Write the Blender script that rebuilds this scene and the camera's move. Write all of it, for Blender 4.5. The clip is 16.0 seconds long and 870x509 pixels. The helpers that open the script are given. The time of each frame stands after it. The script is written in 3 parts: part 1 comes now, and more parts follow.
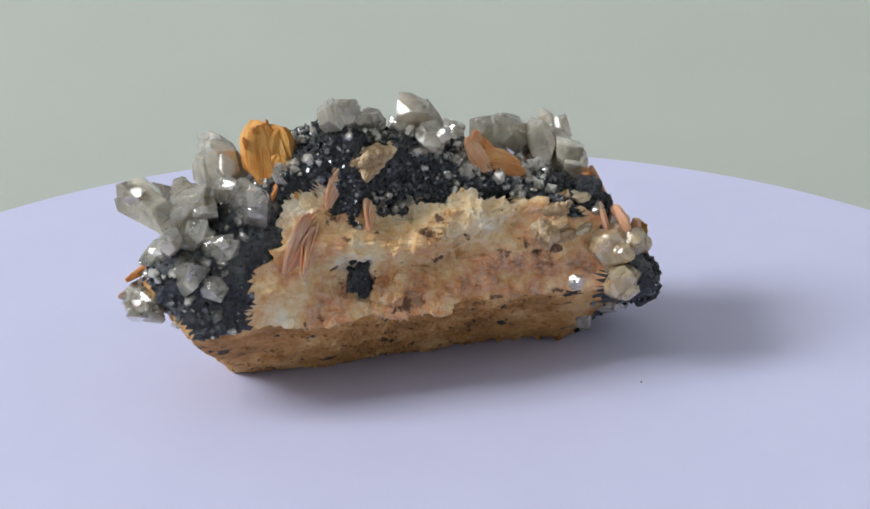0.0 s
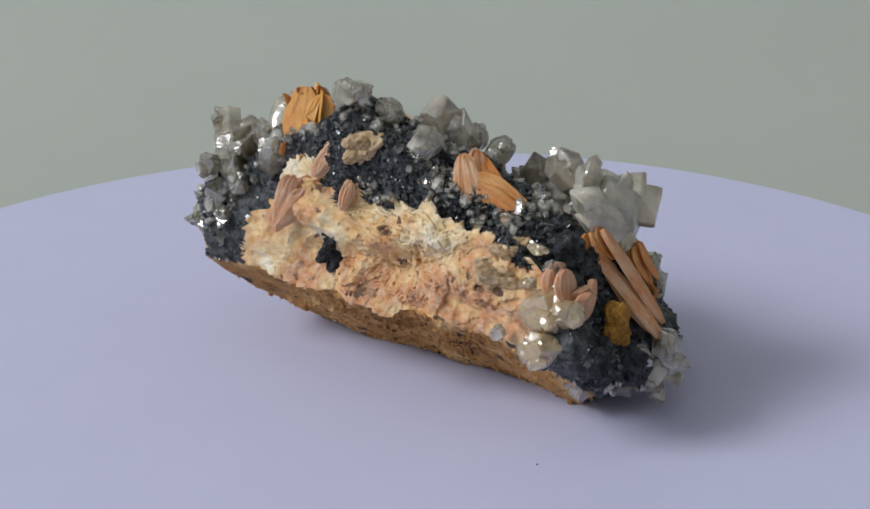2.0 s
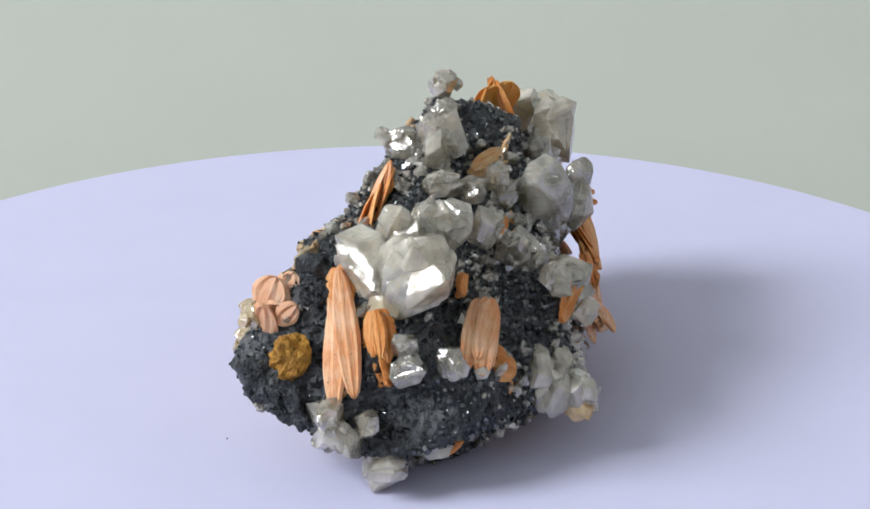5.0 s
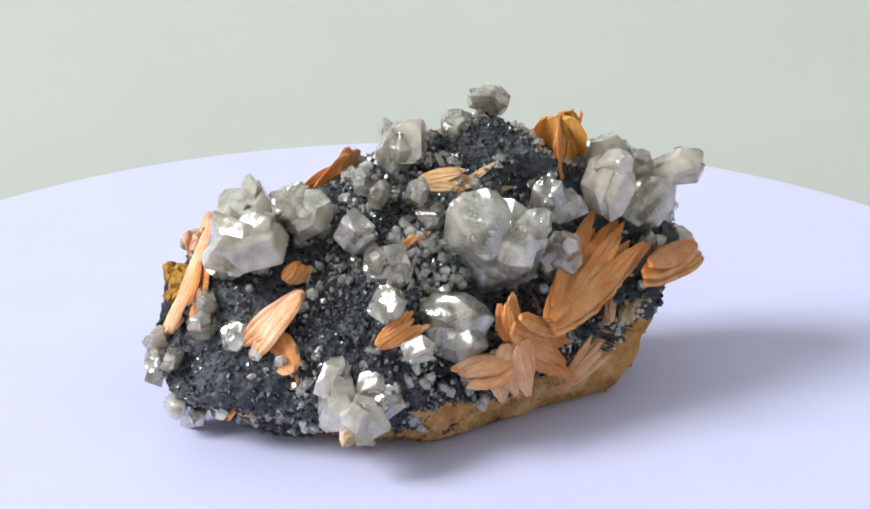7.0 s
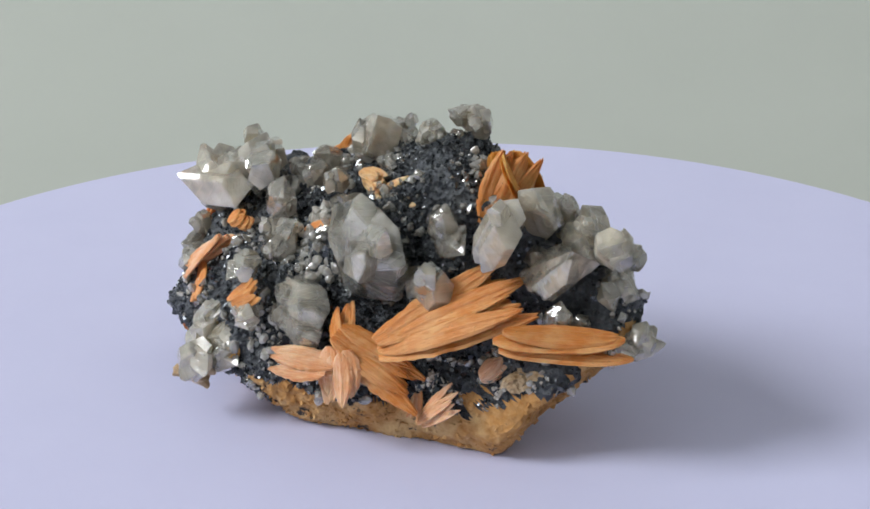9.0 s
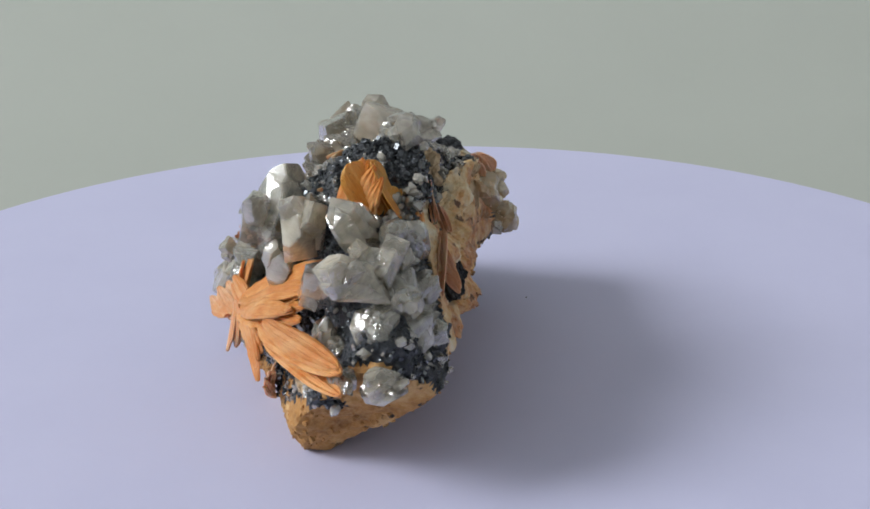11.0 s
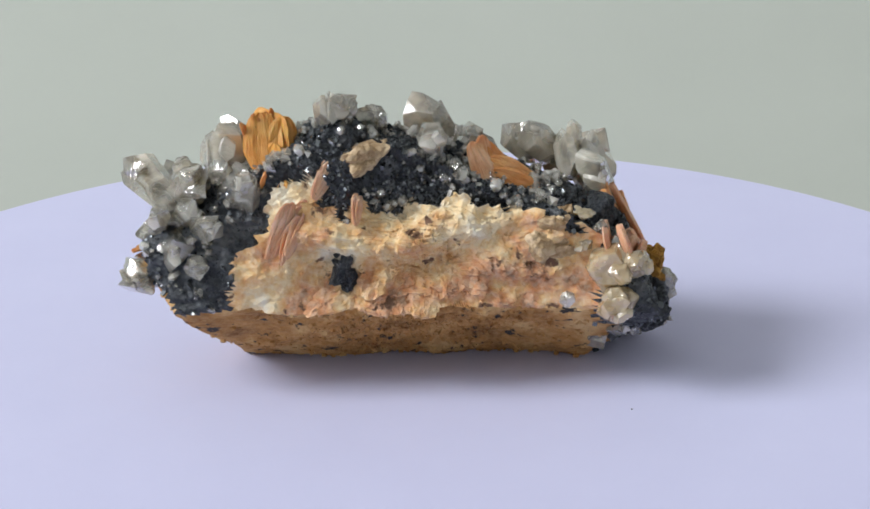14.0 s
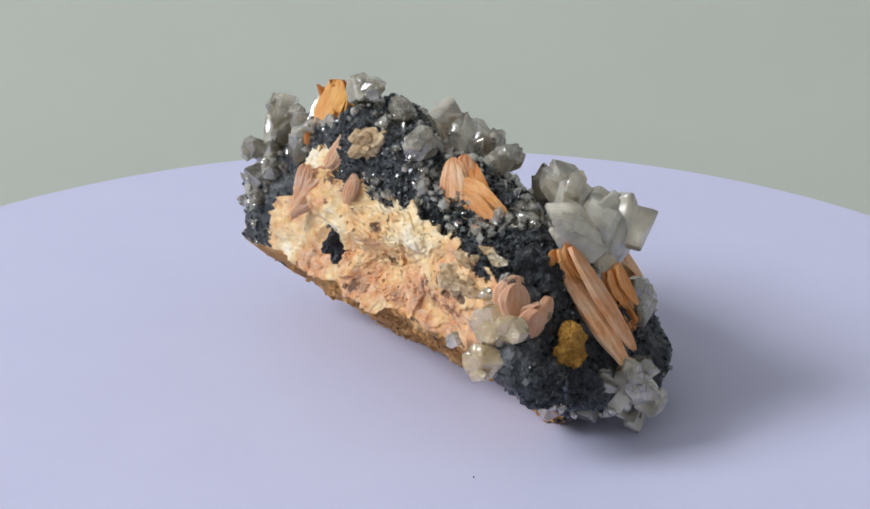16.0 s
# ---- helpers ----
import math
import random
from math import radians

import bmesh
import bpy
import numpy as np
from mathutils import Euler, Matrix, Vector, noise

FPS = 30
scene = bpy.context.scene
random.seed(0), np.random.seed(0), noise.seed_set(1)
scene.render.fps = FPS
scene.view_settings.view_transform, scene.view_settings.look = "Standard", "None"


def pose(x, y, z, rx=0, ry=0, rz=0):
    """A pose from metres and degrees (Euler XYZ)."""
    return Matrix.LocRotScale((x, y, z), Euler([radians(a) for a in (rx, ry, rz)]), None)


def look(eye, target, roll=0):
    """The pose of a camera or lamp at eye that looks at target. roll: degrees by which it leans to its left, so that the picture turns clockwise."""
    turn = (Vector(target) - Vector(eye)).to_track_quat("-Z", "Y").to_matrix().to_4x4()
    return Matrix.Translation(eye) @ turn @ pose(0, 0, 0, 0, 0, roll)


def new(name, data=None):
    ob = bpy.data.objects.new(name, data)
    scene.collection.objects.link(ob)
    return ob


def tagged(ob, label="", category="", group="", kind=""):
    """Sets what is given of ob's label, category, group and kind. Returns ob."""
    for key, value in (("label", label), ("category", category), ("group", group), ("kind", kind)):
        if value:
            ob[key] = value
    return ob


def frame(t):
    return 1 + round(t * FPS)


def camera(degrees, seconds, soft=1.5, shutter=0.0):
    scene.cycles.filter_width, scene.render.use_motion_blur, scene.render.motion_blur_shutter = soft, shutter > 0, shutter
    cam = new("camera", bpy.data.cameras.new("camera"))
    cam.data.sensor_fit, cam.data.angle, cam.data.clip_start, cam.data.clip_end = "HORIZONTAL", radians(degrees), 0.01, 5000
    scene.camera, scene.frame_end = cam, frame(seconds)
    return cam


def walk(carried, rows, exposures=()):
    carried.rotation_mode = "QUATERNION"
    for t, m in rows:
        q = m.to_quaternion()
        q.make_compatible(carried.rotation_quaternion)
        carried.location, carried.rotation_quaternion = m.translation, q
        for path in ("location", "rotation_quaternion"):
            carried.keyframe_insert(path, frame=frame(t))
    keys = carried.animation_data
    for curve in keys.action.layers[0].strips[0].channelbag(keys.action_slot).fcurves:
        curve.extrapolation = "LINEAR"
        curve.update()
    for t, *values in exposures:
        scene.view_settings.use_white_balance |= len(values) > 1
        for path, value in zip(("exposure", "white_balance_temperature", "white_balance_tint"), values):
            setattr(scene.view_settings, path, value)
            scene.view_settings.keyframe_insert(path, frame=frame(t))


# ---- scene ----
# ---- camera ----
cam = camera(27.836, 16.0, soft=1.6)
EYE, TARGET = (0.0, -0.29760, 0.14131), (0.00366, -0.00002, 0.02369)
walk(cam, [(0.0, look(EYE, TARGET, -0.47)), (16.0, look(EYE, TARGET, -0.47))],
     exposures=[(0, -0.06), (0.5, -0.43), (1, -0.53), (1.5, -0.5), (2, -0.5), (2.5, -0.27), (3, -0.04), (3.5, -0.07), (4.0, 0.0), (5, 0.11), (7.5, 0.47), (8, 0.39), (8.5, 0.16), (9, -0.12), (10, -0.48), (12.5, 0.06), (13.5, -0.01), (14, 0.01), (15, -0.12), (15.5, -0.21), (16, -0.15)])

# ---- light ----
world = bpy.data.worlds.new("sky")
scene.world = world
world.use_nodes = True
sky = world.node_tree.nodes.new("ShaderNodeTexSky")
sky.sky_type, sky.sun_disc = "NISHITA", False
sky.sun_elevation, sky.sun_rotation = radians(42), radians(-80)
world.node_tree.links.new(sky.outputs["Color"], world.node_tree.nodes["Background"].inputs["Color"])
world.node_tree.nodes["Background"].inputs["Strength"].default_value = 0.1

window_light = new("window_light", bpy.data.lights.new("window_light", "AREA"))
window_light.data.shape, window_light.data.size, window_light.data.size_y = "RECTANGLE", 1.45, 1.4
window_light.data.energy = 147
window_light.data.color = (0.958, 0.985, 0.985)
window_light.matrix_world = look((-2.95, -0.60, 2.30), (0, 0, 0))


# ---- materials ----
def nodes_of(name):
    m = bpy.data.materials.new(name)
    m.use_nodes = True
    return m, m.node_tree.nodes, m.node_tree.links, m.node_tree.nodes["Principled BSDF"]


def noise_node(n, l, scale, detail=6.0, rough=0.6, coords=None):
    t = n.new("ShaderNodeTexNoise")
    t.inputs["Scale"].default_value = scale
    t.inputs["Detail"].default_value = detail
    t.inputs["Roughness"].default_value = rough
    if coords:
        l.new(coords, t.inputs["Vector"])
    return t.outputs["Fac"]


def ramp_node(n, l, fac, *stops):
    r = n.new("ShaderNodeValToRGB")
    e = r.color_ramp.elements
    while len(e) < len(stops):
        e.new(0.5)
    for el, (p, c) in zip(e, stops):
        el.position, el.color = p, (*c, 1)
    l.new(fac, r.inputs["Fac"])
    return r.outputs["Color"]


def mix_node(n, l, fac, a, b):
    m = n.new("ShaderNodeMix")
    m.data_type = "RGBA"
    l.new(fac, m.inputs["Factor"]) if not isinstance(fac, float) else setattr(m.inputs["Factor"], "default_value", fac)
    for socket, v in ((m.inputs["A"], a), (m.inputs["B"], b)):
        if isinstance(v, tuple):
            socket.default_value = (*v, 1)
        else:
            l.new(v, socket)
    return m.outputs["Result"]


def bump_node(n, l, height, strength, distance):
    b = n.new("ShaderNodeBump")
    b.inputs["Strength"].default_value, b.inputs["Distance"].default_value = strength, distance
    l.new(height, b.inputs["Height"])
    return b.outputs["Normal"]


def object_coords(n):
    return n.new("ShaderNodeTexCoord").outputs["Object"]


def plain(name, a, b, scale, rough, bump=0.0, metal=0.0):
    m, n, l, p = nodes_of(name)
    co = object_coords(n)
    f = noise_node(n, l, scale, coords=co)
    l.new(ramp_node(n, l, f, (0.35, a), (0.65, b)), p.inputs["Base Color"])
    p.inputs["Roughness"].default_value, p.inputs["Metallic"].default_value = rough, metal
    if bump:
        l.new(bump_node(n, l, noise_node(n, l, scale * 6, coords=co), bump, 0.0005), p.inputs["Normal"])
    return m


lavender = plain("lavender_card", (0.535, 0.54, 0.755), (0.55, 0.555, 0.77), 40, 0.75, 0.05)
table_white = plain("table_white", (0.42, 0.445, 0.415), (0.44, 0.465, 0.435), 5, 0.6)
wall_white = plain("wall_white", (0.57, 0.57, 0.56), (0.61, 0.61, 0.60), 3, 0.8)
floor_grey = plain("floor_grey", (0.25, 0.24, 0.22), (0.30, 0.29, 0.27), 3, 0.6)
white_frame = plain("window_paint", (0.78, 0.78, 0.76), (0.8, 0.8, 0.79), 8, 0.4)
dust_grey = plain("dust", (0.05, 0.05, 0.05), (0.09, 0.09, 0.08), 900, 0.9)


# ---- room ----
def mesh_object(name, bm, material, parent=None, label=""):
    me = bpy.data.meshes.new(name)
    bm.to_mesh(me)
    bm.free()
    me.materials.append(material)
    ob = new(name, me)
    if parent:
        ob.parent = parent
    if label:
        ob["label"] = label
    return ob


part = mesh_object


def box_into(bm, lo, hi):
    lo, hi = Vector(lo), Vector(hi)
    return bmesh.ops.create_cube(bm, size=1, matrix=Matrix.LocRotScale((lo + hi) / 2, None, hi - lo))["verts"]


def boxes(name, material, *spans, label="", category="", bevel=0.0):
    bm = bmesh.new()
    for lo, hi in spans:
        box_into(bm, lo, hi)
    if bevel:
        bmesh.ops.bevel(bm, geom=bm.edges[:], offset=bevel, segments=2, affect="EDGES", profile=0.5)
    return tagged(mesh_object(name, bm, material), label, category, kind="structure")


TABLE = -0.022
# room assumed, out of view; its pale walls and ceiling bounce fill light
boxes("floor", floor_grey, ((-3.2, -1.8, -0.85), (1.9, 1.9, -0.77)), label="plain grey floor of the room", category="floor")
boxes("ceiling", wall_white, ((-3.2, -1.8, 3.2), (1.9, 1.9, 3.3)), label="plain white ceiling of the room", category="ceiling")
boxes("wall_south", wall_white, ((-3.2, -1.9, -0.85), (1.9, -1.8, 3.3)), label="plain white wall behind the camera", category="wall")
boxes("wall_north", wall_white, ((-3.2, 1.9, -0.85), (1.9, 2.0, 3.3)), label="plain white wall beyond the table", category="wall")
boxes("wall_east", wall_white, ((1.9, -1.9, -0.85), (2.0, 2.0, 3.3)), label="plain white side wall", category="wall")
boxes("wall_west", wall_white, ((-3.35, -1.9, -0.85), (-3.2, 2.0, 1.3)), ((-3.35, -1.9, 3.15), (-3.2, 2.0, 3.3)),
      ((-3.35, -1.9, 1.3), (-3.2, -1.6, 3.15)), ((-3.35, 0.4, 1.3), (-3.2, 2.0, 3.15)),
      label="white wall with the window opening", category="wall")


# ---- turntable ----
def lathe(bm, rings, n=128):
    last = None
    for r, z in rings:
        ring = [bm.verts.new((r * math.cos(2 * math.pi * i / n), r * math.sin(2 * math.pi * i / n), z)) for i in range(n)]
        if last:
            for i in range(n):
                bm.faces.new((last[i], last[(i + 1) % n], ring[(i + 1) % n], ring[i]))
        else:
            bm.faces.new(ring[::-1])
        last = ring
    bm.faces.new(last)


R = 0.1374
turntable = tagged(new("turntable"), "round lavender matt turntable on a white table", "turntable")
bm = bmesh.new()
lathe(bm, [(R - 0.0015, -0.0062), (R, -0.005), (R, -0.0012), (R - 0.0004, -0.0003), (R - 0.0012, 0.0)])
for v in bm.verts:
    v.co.x += 0.0018
    v.co.y -= 0.0034
part("disc", bm, lavender, turntable, "round lavender matt disc")
bm = bmesh.new()
lathe(bm, [(0.06, TABLE), (0.06, -0.012), (0.056, -0.0062)], 64)
part("foot", bm, white_frame, turntable, "white round foot")

# a grain of dust that rides on the disc
bm = bmesh.new()
bmesh.ops.create_icosphere(bm, subdivisions=1, radius=0.00017, matrix=Matrix.Translation((0.0415, -0.0056, 0.0001)))
part("dust_grain", bm, dust_grey, turntable, "tiny dark grain of dust")

boxes("table", table_white, ((-0.9, -0.75, TABLE - 0.03), (1.0, 1.0, TABLE)), label="pale grey-green matt tabletop", category="table")

# a sheet of paper that lies on the table and curves up behind the turntable
# sheet assumed; its curve darkens the top, its bow evens the light across
bm = bmesh.new()
last = None
for i in range(41):
    a = radians(2.0 * max(i - 4, 0))
    y, z = (0.16 + 0.025 * min(i, 4) - 0.1 + 0.42 * math.sin(a), TABLE + 0.001 + 0.42 * (1 - math.cos(a)))
    across = [-0.7 + 0.1 * k for k in range(15)]
    row = [bm.verts.new((x, y - 0.18 * x * x * math.sin(a), z)) for x in across] + [
        bm.verts.new((x, y - 0.18 * x * x * math.sin(a) + 0.0004 * math.sin(a), z - 0.0004 * math.cos(a))) for x in across[::-1]]
    if last:
        for k in range(30):
            bm.faces.new((last[k], last[(k + 1) % 30], row[(k + 1) % 30], row[k]))
    last = row
for f in bm.faces:
    f.smooth = True
bmesh.ops.recalc_face_normals(bm, faces=bm.faces)
tagged(mesh_object("backdrop", bm, table_white), "plain pale grey-green paper backdrop curving up", "backdrop", kind="structure")


# ---- specimen materials ----
def granular(name, stops, scale, rough, bump, specks=None, metal=0.0, depth=0.0006):
    """A broken mineral surface: colour patches at two scales, optional dark specks, fine relief."""
    m, n, l, p = nodes_of(name)
    co = object_coords(n)
    coarse = noise_node(n, l, scale, 8, 0.65, co)
    colour = ramp_node(n, l, coarse, *stops)
    fine = noise_node(n, l, scale * 9, 6, 0.7, co)
    colour = mix_node(n, l, ramp_node(n, l, fine, (0.4, (0, 0, 0)), (0.75, (0.5, 0.5, 0.5))), colour, stops[-1][1])
    if specks:
        s = noise_node(n, l, scale * 3.1, 4, 0.6, co)
        colour = mix_node(n, l, ramp_node(n, l, s, (specks[1], (0, 0, 0)), (specks[1] + 0.05, (1, 1, 1))), colour, specks[0])
    l.new(colour, p.inputs["Base Color"])
    p.inputs["Roughness"].default_value, p.inputs["Metallic"].default_value = rough, metal
    v = n.new("ShaderNodeTexVoronoi")
    v.inputs["Scale"].default_value = scale * 5
    l.new(co, v.inputs["Vector"])
    first = n.new("ShaderNodeBump")
    first.inputs["Strength"].default_value, first.inputs["Distance"].default_value = bump, depth
    l.new(v.outputs["Distance"], first.inputs["Height"])
    second = n.new("ShaderNodeBump")
    second.inputs["Strength"].default_value, second.inputs["Distance"].default_value = bump, depth * 0.6
    l.new(fine, second.inputs["Height"])
    l.new(first.outputs["Normal"], second.inputs["Normal"])
    l.new(second.outputs["Normal"], p.inputs["Normal"])
    return m


def glassy(name, tint, clear, rough, lines, frost=0.12):
    """A translucent crystal: clear parts and pale veils inside, growth lines in two directions, frosted patches."""
    m, n, l, p = nodes_of(name)
    co = object_coords(n)
    info = n.new("ShaderNodeObjectInfo")
    l.new(mix_node(n, l, info.outputs["Random"], tint, tuple(c * k for c, k in zip(tint, (0.95, 0.91, 0.86)))), p.inputs["Base Color"])
    p.inputs["IOR"].default_value = 2.0
    p.inputs["Subsurface Weight"].default_value, p.inputs["Subsurface Scale"].default_value = 0.7, 1.0
    p.inputs["Subsurface Radius"].default_value = (0.0036, 0.0033, 0.0029)
    p.inputs["Coat Weight"].default_value, p.inputs["Coat Roughness"].default_value, p.inputs["Coat IOR"].default_value = 1.0, 0.06, 1.9
    patch = noise_node(n, l, 330, 3, 0.6, co)
    gloss = n.new("ShaderNodeMapRange")
    gloss.inputs["From Min"].default_value, gloss.inputs["From Max"].default_value = 0.44, 0.64
    gloss.inputs["To Min"].default_value, gloss.inputs["To Max"].default_value = rough, rough + frost
    l.new(patch, gloss.inputs["Value"])
    l.new(gloss.outputs["Result"], p.inputs["Roughness"])
    veil = ramp_node(n, l, noise_node(n, l, 170, 2, 0.5, co), (0.36, (0, 0, 0)), (0.68, (0.8, 0.8, 0.8)))
    normal = None
    for turn, scale, depth in (((0.0, 0.0, 0.0), 360.0, 0.00055), ((0.3, 0.2, 1.05), 250.0, 0.0005)):
        place = n.new("ShaderNodeMapping")
        place.inputs["Rotation"].default_value = turn
        l.new(co, place.inputs["Vector"])
        w = n.new("ShaderNodeTexWave")
        w.bands_direction, w.wave_profile = "X", "SAW"
        w.inputs["Scale"].default_value, w.inputs["Distortion"].default_value = scale, 0.8
        w.inputs["Detail"].default_value, w.inputs["Detail Scale"].default_value = 3, 0.6
        l.new(place.outputs["Vector"], w.inputs["Vector"])
        some = ramp_node(n, l, noise_node(n, l, 210, 2, 0.5, place.outputs["Vector"]), (0.42, (0, 0, 0)), (0.54, (1, 1, 1)))
        # pale lines in the body stand for streaks of refracted light
        light_streak = mix_node(n, l, ramp_node(n, l, w.outputs["Fac"], (0.80, (0, 0, 0)), (0.94, (1, 1, 1))), (0.0, 0.0, 0.0), some)
        veil = mix_node(n, l, mix_node(n, l, 0.22 * lines, (0.0, 0.0, 0.0), light_streak), veil, (1.0, 1.0, 1.0))
        a = n.new("ShaderNodeBump")
        a.inputs["Strength"].default_value, a.inputs["Distance"].default_value = lines, depth
        l.new(mix_node(n, l, some, (0.5, 0.5, 0.5), w.outputs["Fac"]), a.inputs["Height"])
        if normal:
            l.new(normal, a.inputs["Normal"])
        normal = a.outputs["Normal"]
    body = n.new("ShaderNodeMapRange")
    body.inputs["To Min"].default_value, body.inputs["To Max"].default_value = clear, clear * 0.40
    l.new(veil, body.inputs["Value"])
    l.new(body.outputs["Result"], p.inputs["Transmission Weight"])
    b = n.new("ShaderNodeBump")
    b.inputs["Strength"].default_value, b.inputs["Distance"].default_value = 0.3, 0.0007
    l.new(noise_node(n, l, 700, 4, 0.6, co), b.inputs["Height"])
    l.new(normal, b.inputs["Normal"])
    l.new(b.outputs["Normal"], p.inputs["Normal"])
    l.new(b.outputs["Normal"], p.inputs["Coat Normal"])
    return m


def platy(name, root, tip, rough=0.42):
    """Barite blades: pale at one end, ribbed along the length, a little translucent."""
    m, n, l, p = nodes_of(name)
    co = object_coords(n)
    stretch = n.new("ShaderNodeMapping")
    stretch.inputs["Scale"].default_value = (0.12, 1, 1)
    l.new(co, stretch.inputs["Vector"])
    ribs = noise_node(n, l, 3000, 4, 0.65, stretch.outputs["Vector"])
    patch = noise_node(n, l, 190, 5, 0.6, co)
    info = n.new("ShaderNodeObjectInfo")
    deep = tuple(c * k for c, k in zip(tip, (0.66, 0.52, 0.42)))
    base = mix_node(n, l, ramp_node(n, l, patch, (0.42, (0, 0, 0)), (0.66, (1, 1, 1))), tip, root)
    # rib crests paled and grooves darkened: relief shading put into the colour
    base = mix_node(n, l, ramp_node(n, l, ribs, (0.52, (0, 0, 0)), (0.68, (0.75, 0.75, 0.75))), base, root)
    base = mix_node(n, l, ramp_node(n, l, ribs, (0.34, (0.4, 0.4, 0.4)), (0.48, (0, 0, 0))), base, deep)
    base = mix_node(n, l, ramp_node(n, l, info.outputs["Random"], (0, (0, 0, 0)), (1, (0.35, 0.35, 0.35))), base, deep)
    speck = noise_node(n, l, 1500, 2, 0.5, co)
    base = mix_node(n, l, ramp_node(n, l, speck, (0.71, (0, 0, 0)), (0.75, (0.8, 0.8, 0.8))), base, (0.12, 0.04, 0.012))
    l.new(base, p.inputs["Base Color"])
    p.inputs["Roughness"].default_value = rough
    p.inputs["Subsurface Weight"].default_value = 0.25
    p.inputs["Subsurface Radius"].default_value = (0.002, 0.0009, 0.0004)
    p.inputs["Subsurface Scale"].default_value = 0.6
    l.new(bump_node(n, l, ribs, 0.8, 0.0004), p.inputs["Normal"])
    return m


limonite = granular("limonite_rock", [(0.34, (0.22, 0.09, 0.025)), (0.5, (0.44, 0.21, 0.06)), (0.64, (0.64, 0.42, 0.20))], 110, 0.9, 0.7,
                    ((0.035, 0.03, 0.03), 0.61))
pale_barite = granular("pale_barite", [(0.36, (0.26, 0.11, 0.04)), (0.42, (0.58, 0.25, 0.11)), (0.48, (0.68, 0.38, 0.15)), (0.54, (0.77, 0.57, 0.31)), (0.62, (0.82, 0.75, 0.62))], 70, 0.7, 0.9,
                       ((0.14, 0.07, 0.04), 0.62), depth=0.0009)
galena = granular("galena_crust", [(0.36, (0.010, 0.012, 0.017)), (0.52, (0.034, 0.040, 0.052)), (0.66, (0.12, 0.126, 0.136))], 160, 0.40, 0.9, metal=0.3)
def facets(name, low, high, metal, rough):
    """Tiny crystal grains, each with its own shade; the pale ones are painted glints."""
    m, n, l, p = nodes_of(name)
    one = n.new("ShaderNodeNewGeometry").outputs["Random Per Island"]
    shade = mix_node(n, l, one, low, high)
    l.new(mix_node(n, l, noise_node(n, l, 900, 3, 0.6, object_coords(n)), shade, low), p.inputs["Base Color"])
    p.inputs["Metallic"].default_value, p.inputs["Roughness"].default_value = metal, rough
    return m


glint = facets("galena_glint_facets", (0.018, 0.022, 0.030), (0.30, 0.32, 0.34), 0.6, 0.18)
STYLES = {
    "clear": (glassy("clear_crystal", (0.98, 0.88, 0.75), 0.93, 0.05, 0.7), "clear greyish crystal"),
    "block": (glassy("block_crystal", (0.84, 0.76, 0.66), 0.88, 0.07, 0.25), "blocky smoky crystal"),
    "point": (glassy("point_crystal", (0.98, 0.88, 0.75), 0.93, 0.05, 0.7), "pointed clear crystal"),
    "giant": (glassy("lined_crystal", (0.98, 0.90, 0.80), 0.94, 0.04, 1.0, 0.12), "large clear crystal with growth lines"),
    "milky": (glassy("milky_crystal", (1.0, 0.89, 0.76), 0.80, 0.07, 0.55), "milky whitish crystal"),
    "smoky": (glassy("smoky_crystal", (0.86, 0.79, 0.69), 0.96, 0.05, 0.6), "dark smoky crystal"),
    "yellow": (glassy("stained_crystal", (0.74, 0.56, 0.33), 0.55, 0.16, 0.4), "yellowish stained crystal"),
    "amberglass": (glassy("amber_crystal", (0.94, 0.78, 0.56), 0.6, 0.10, 0.15), "amber stained clear crystal"),
    "cream": (granular("cream_lump", [(0.38, (0.30, 0.18, 0.08)), (0.6, (0.62, 0.48, 0.32))], 180, 0.7, 0.6), "cream broken lump"),
    "dark": (granular("galena_lump", [(0.36, (0.008, 0.010, 0.014)), (0.52, (0.030, 0.036, 0.048)), (0.66, (0.13, 0.137, 0.148))], 420, 0.34, 1.0, metal=0.4), "dark grey metallic lump"),
    "ochre": (granular("ochre_lump", [(0.38, (0.26, 0.11, 0.015)), (0.6, (0.55, 0.29, 0.05))], 320, 0.95, 0.9), "crumbly ochre lump"),
}
PLATES = {
    "orange": (platy("orange_barite", (0.78, 0.41, 0.17), (0.64, 0.23, 0.045)), "orange barite blades"),
    "amber": (platy("amber_barite", (0.78, 0.44, 0.13), (0.68, 0.28, 0.04), 0.35), "amber orange barite blades"),
    "peach": (platy("peach_barite", (0.84, 0.55, 0.36), (0.70, 0.31, 0.13)), "peach coloured barite blades"),
    "pink": (platy("pink_barite", (0.80, 0.56, 0.42), (0.70, 0.37, 0.22)), "pinkish barite plates"),
    "cream": (platy("cream_barite", (0.76, 0.58, 0.38), (0.66, 0.36, 0.14)), "cream and orange barite plates"),
    "ochre": (platy("ochre_barite", (0.60, 0.34, 0.08), (0.50, 0.24, 0.03)), "ochre flakes"),
}

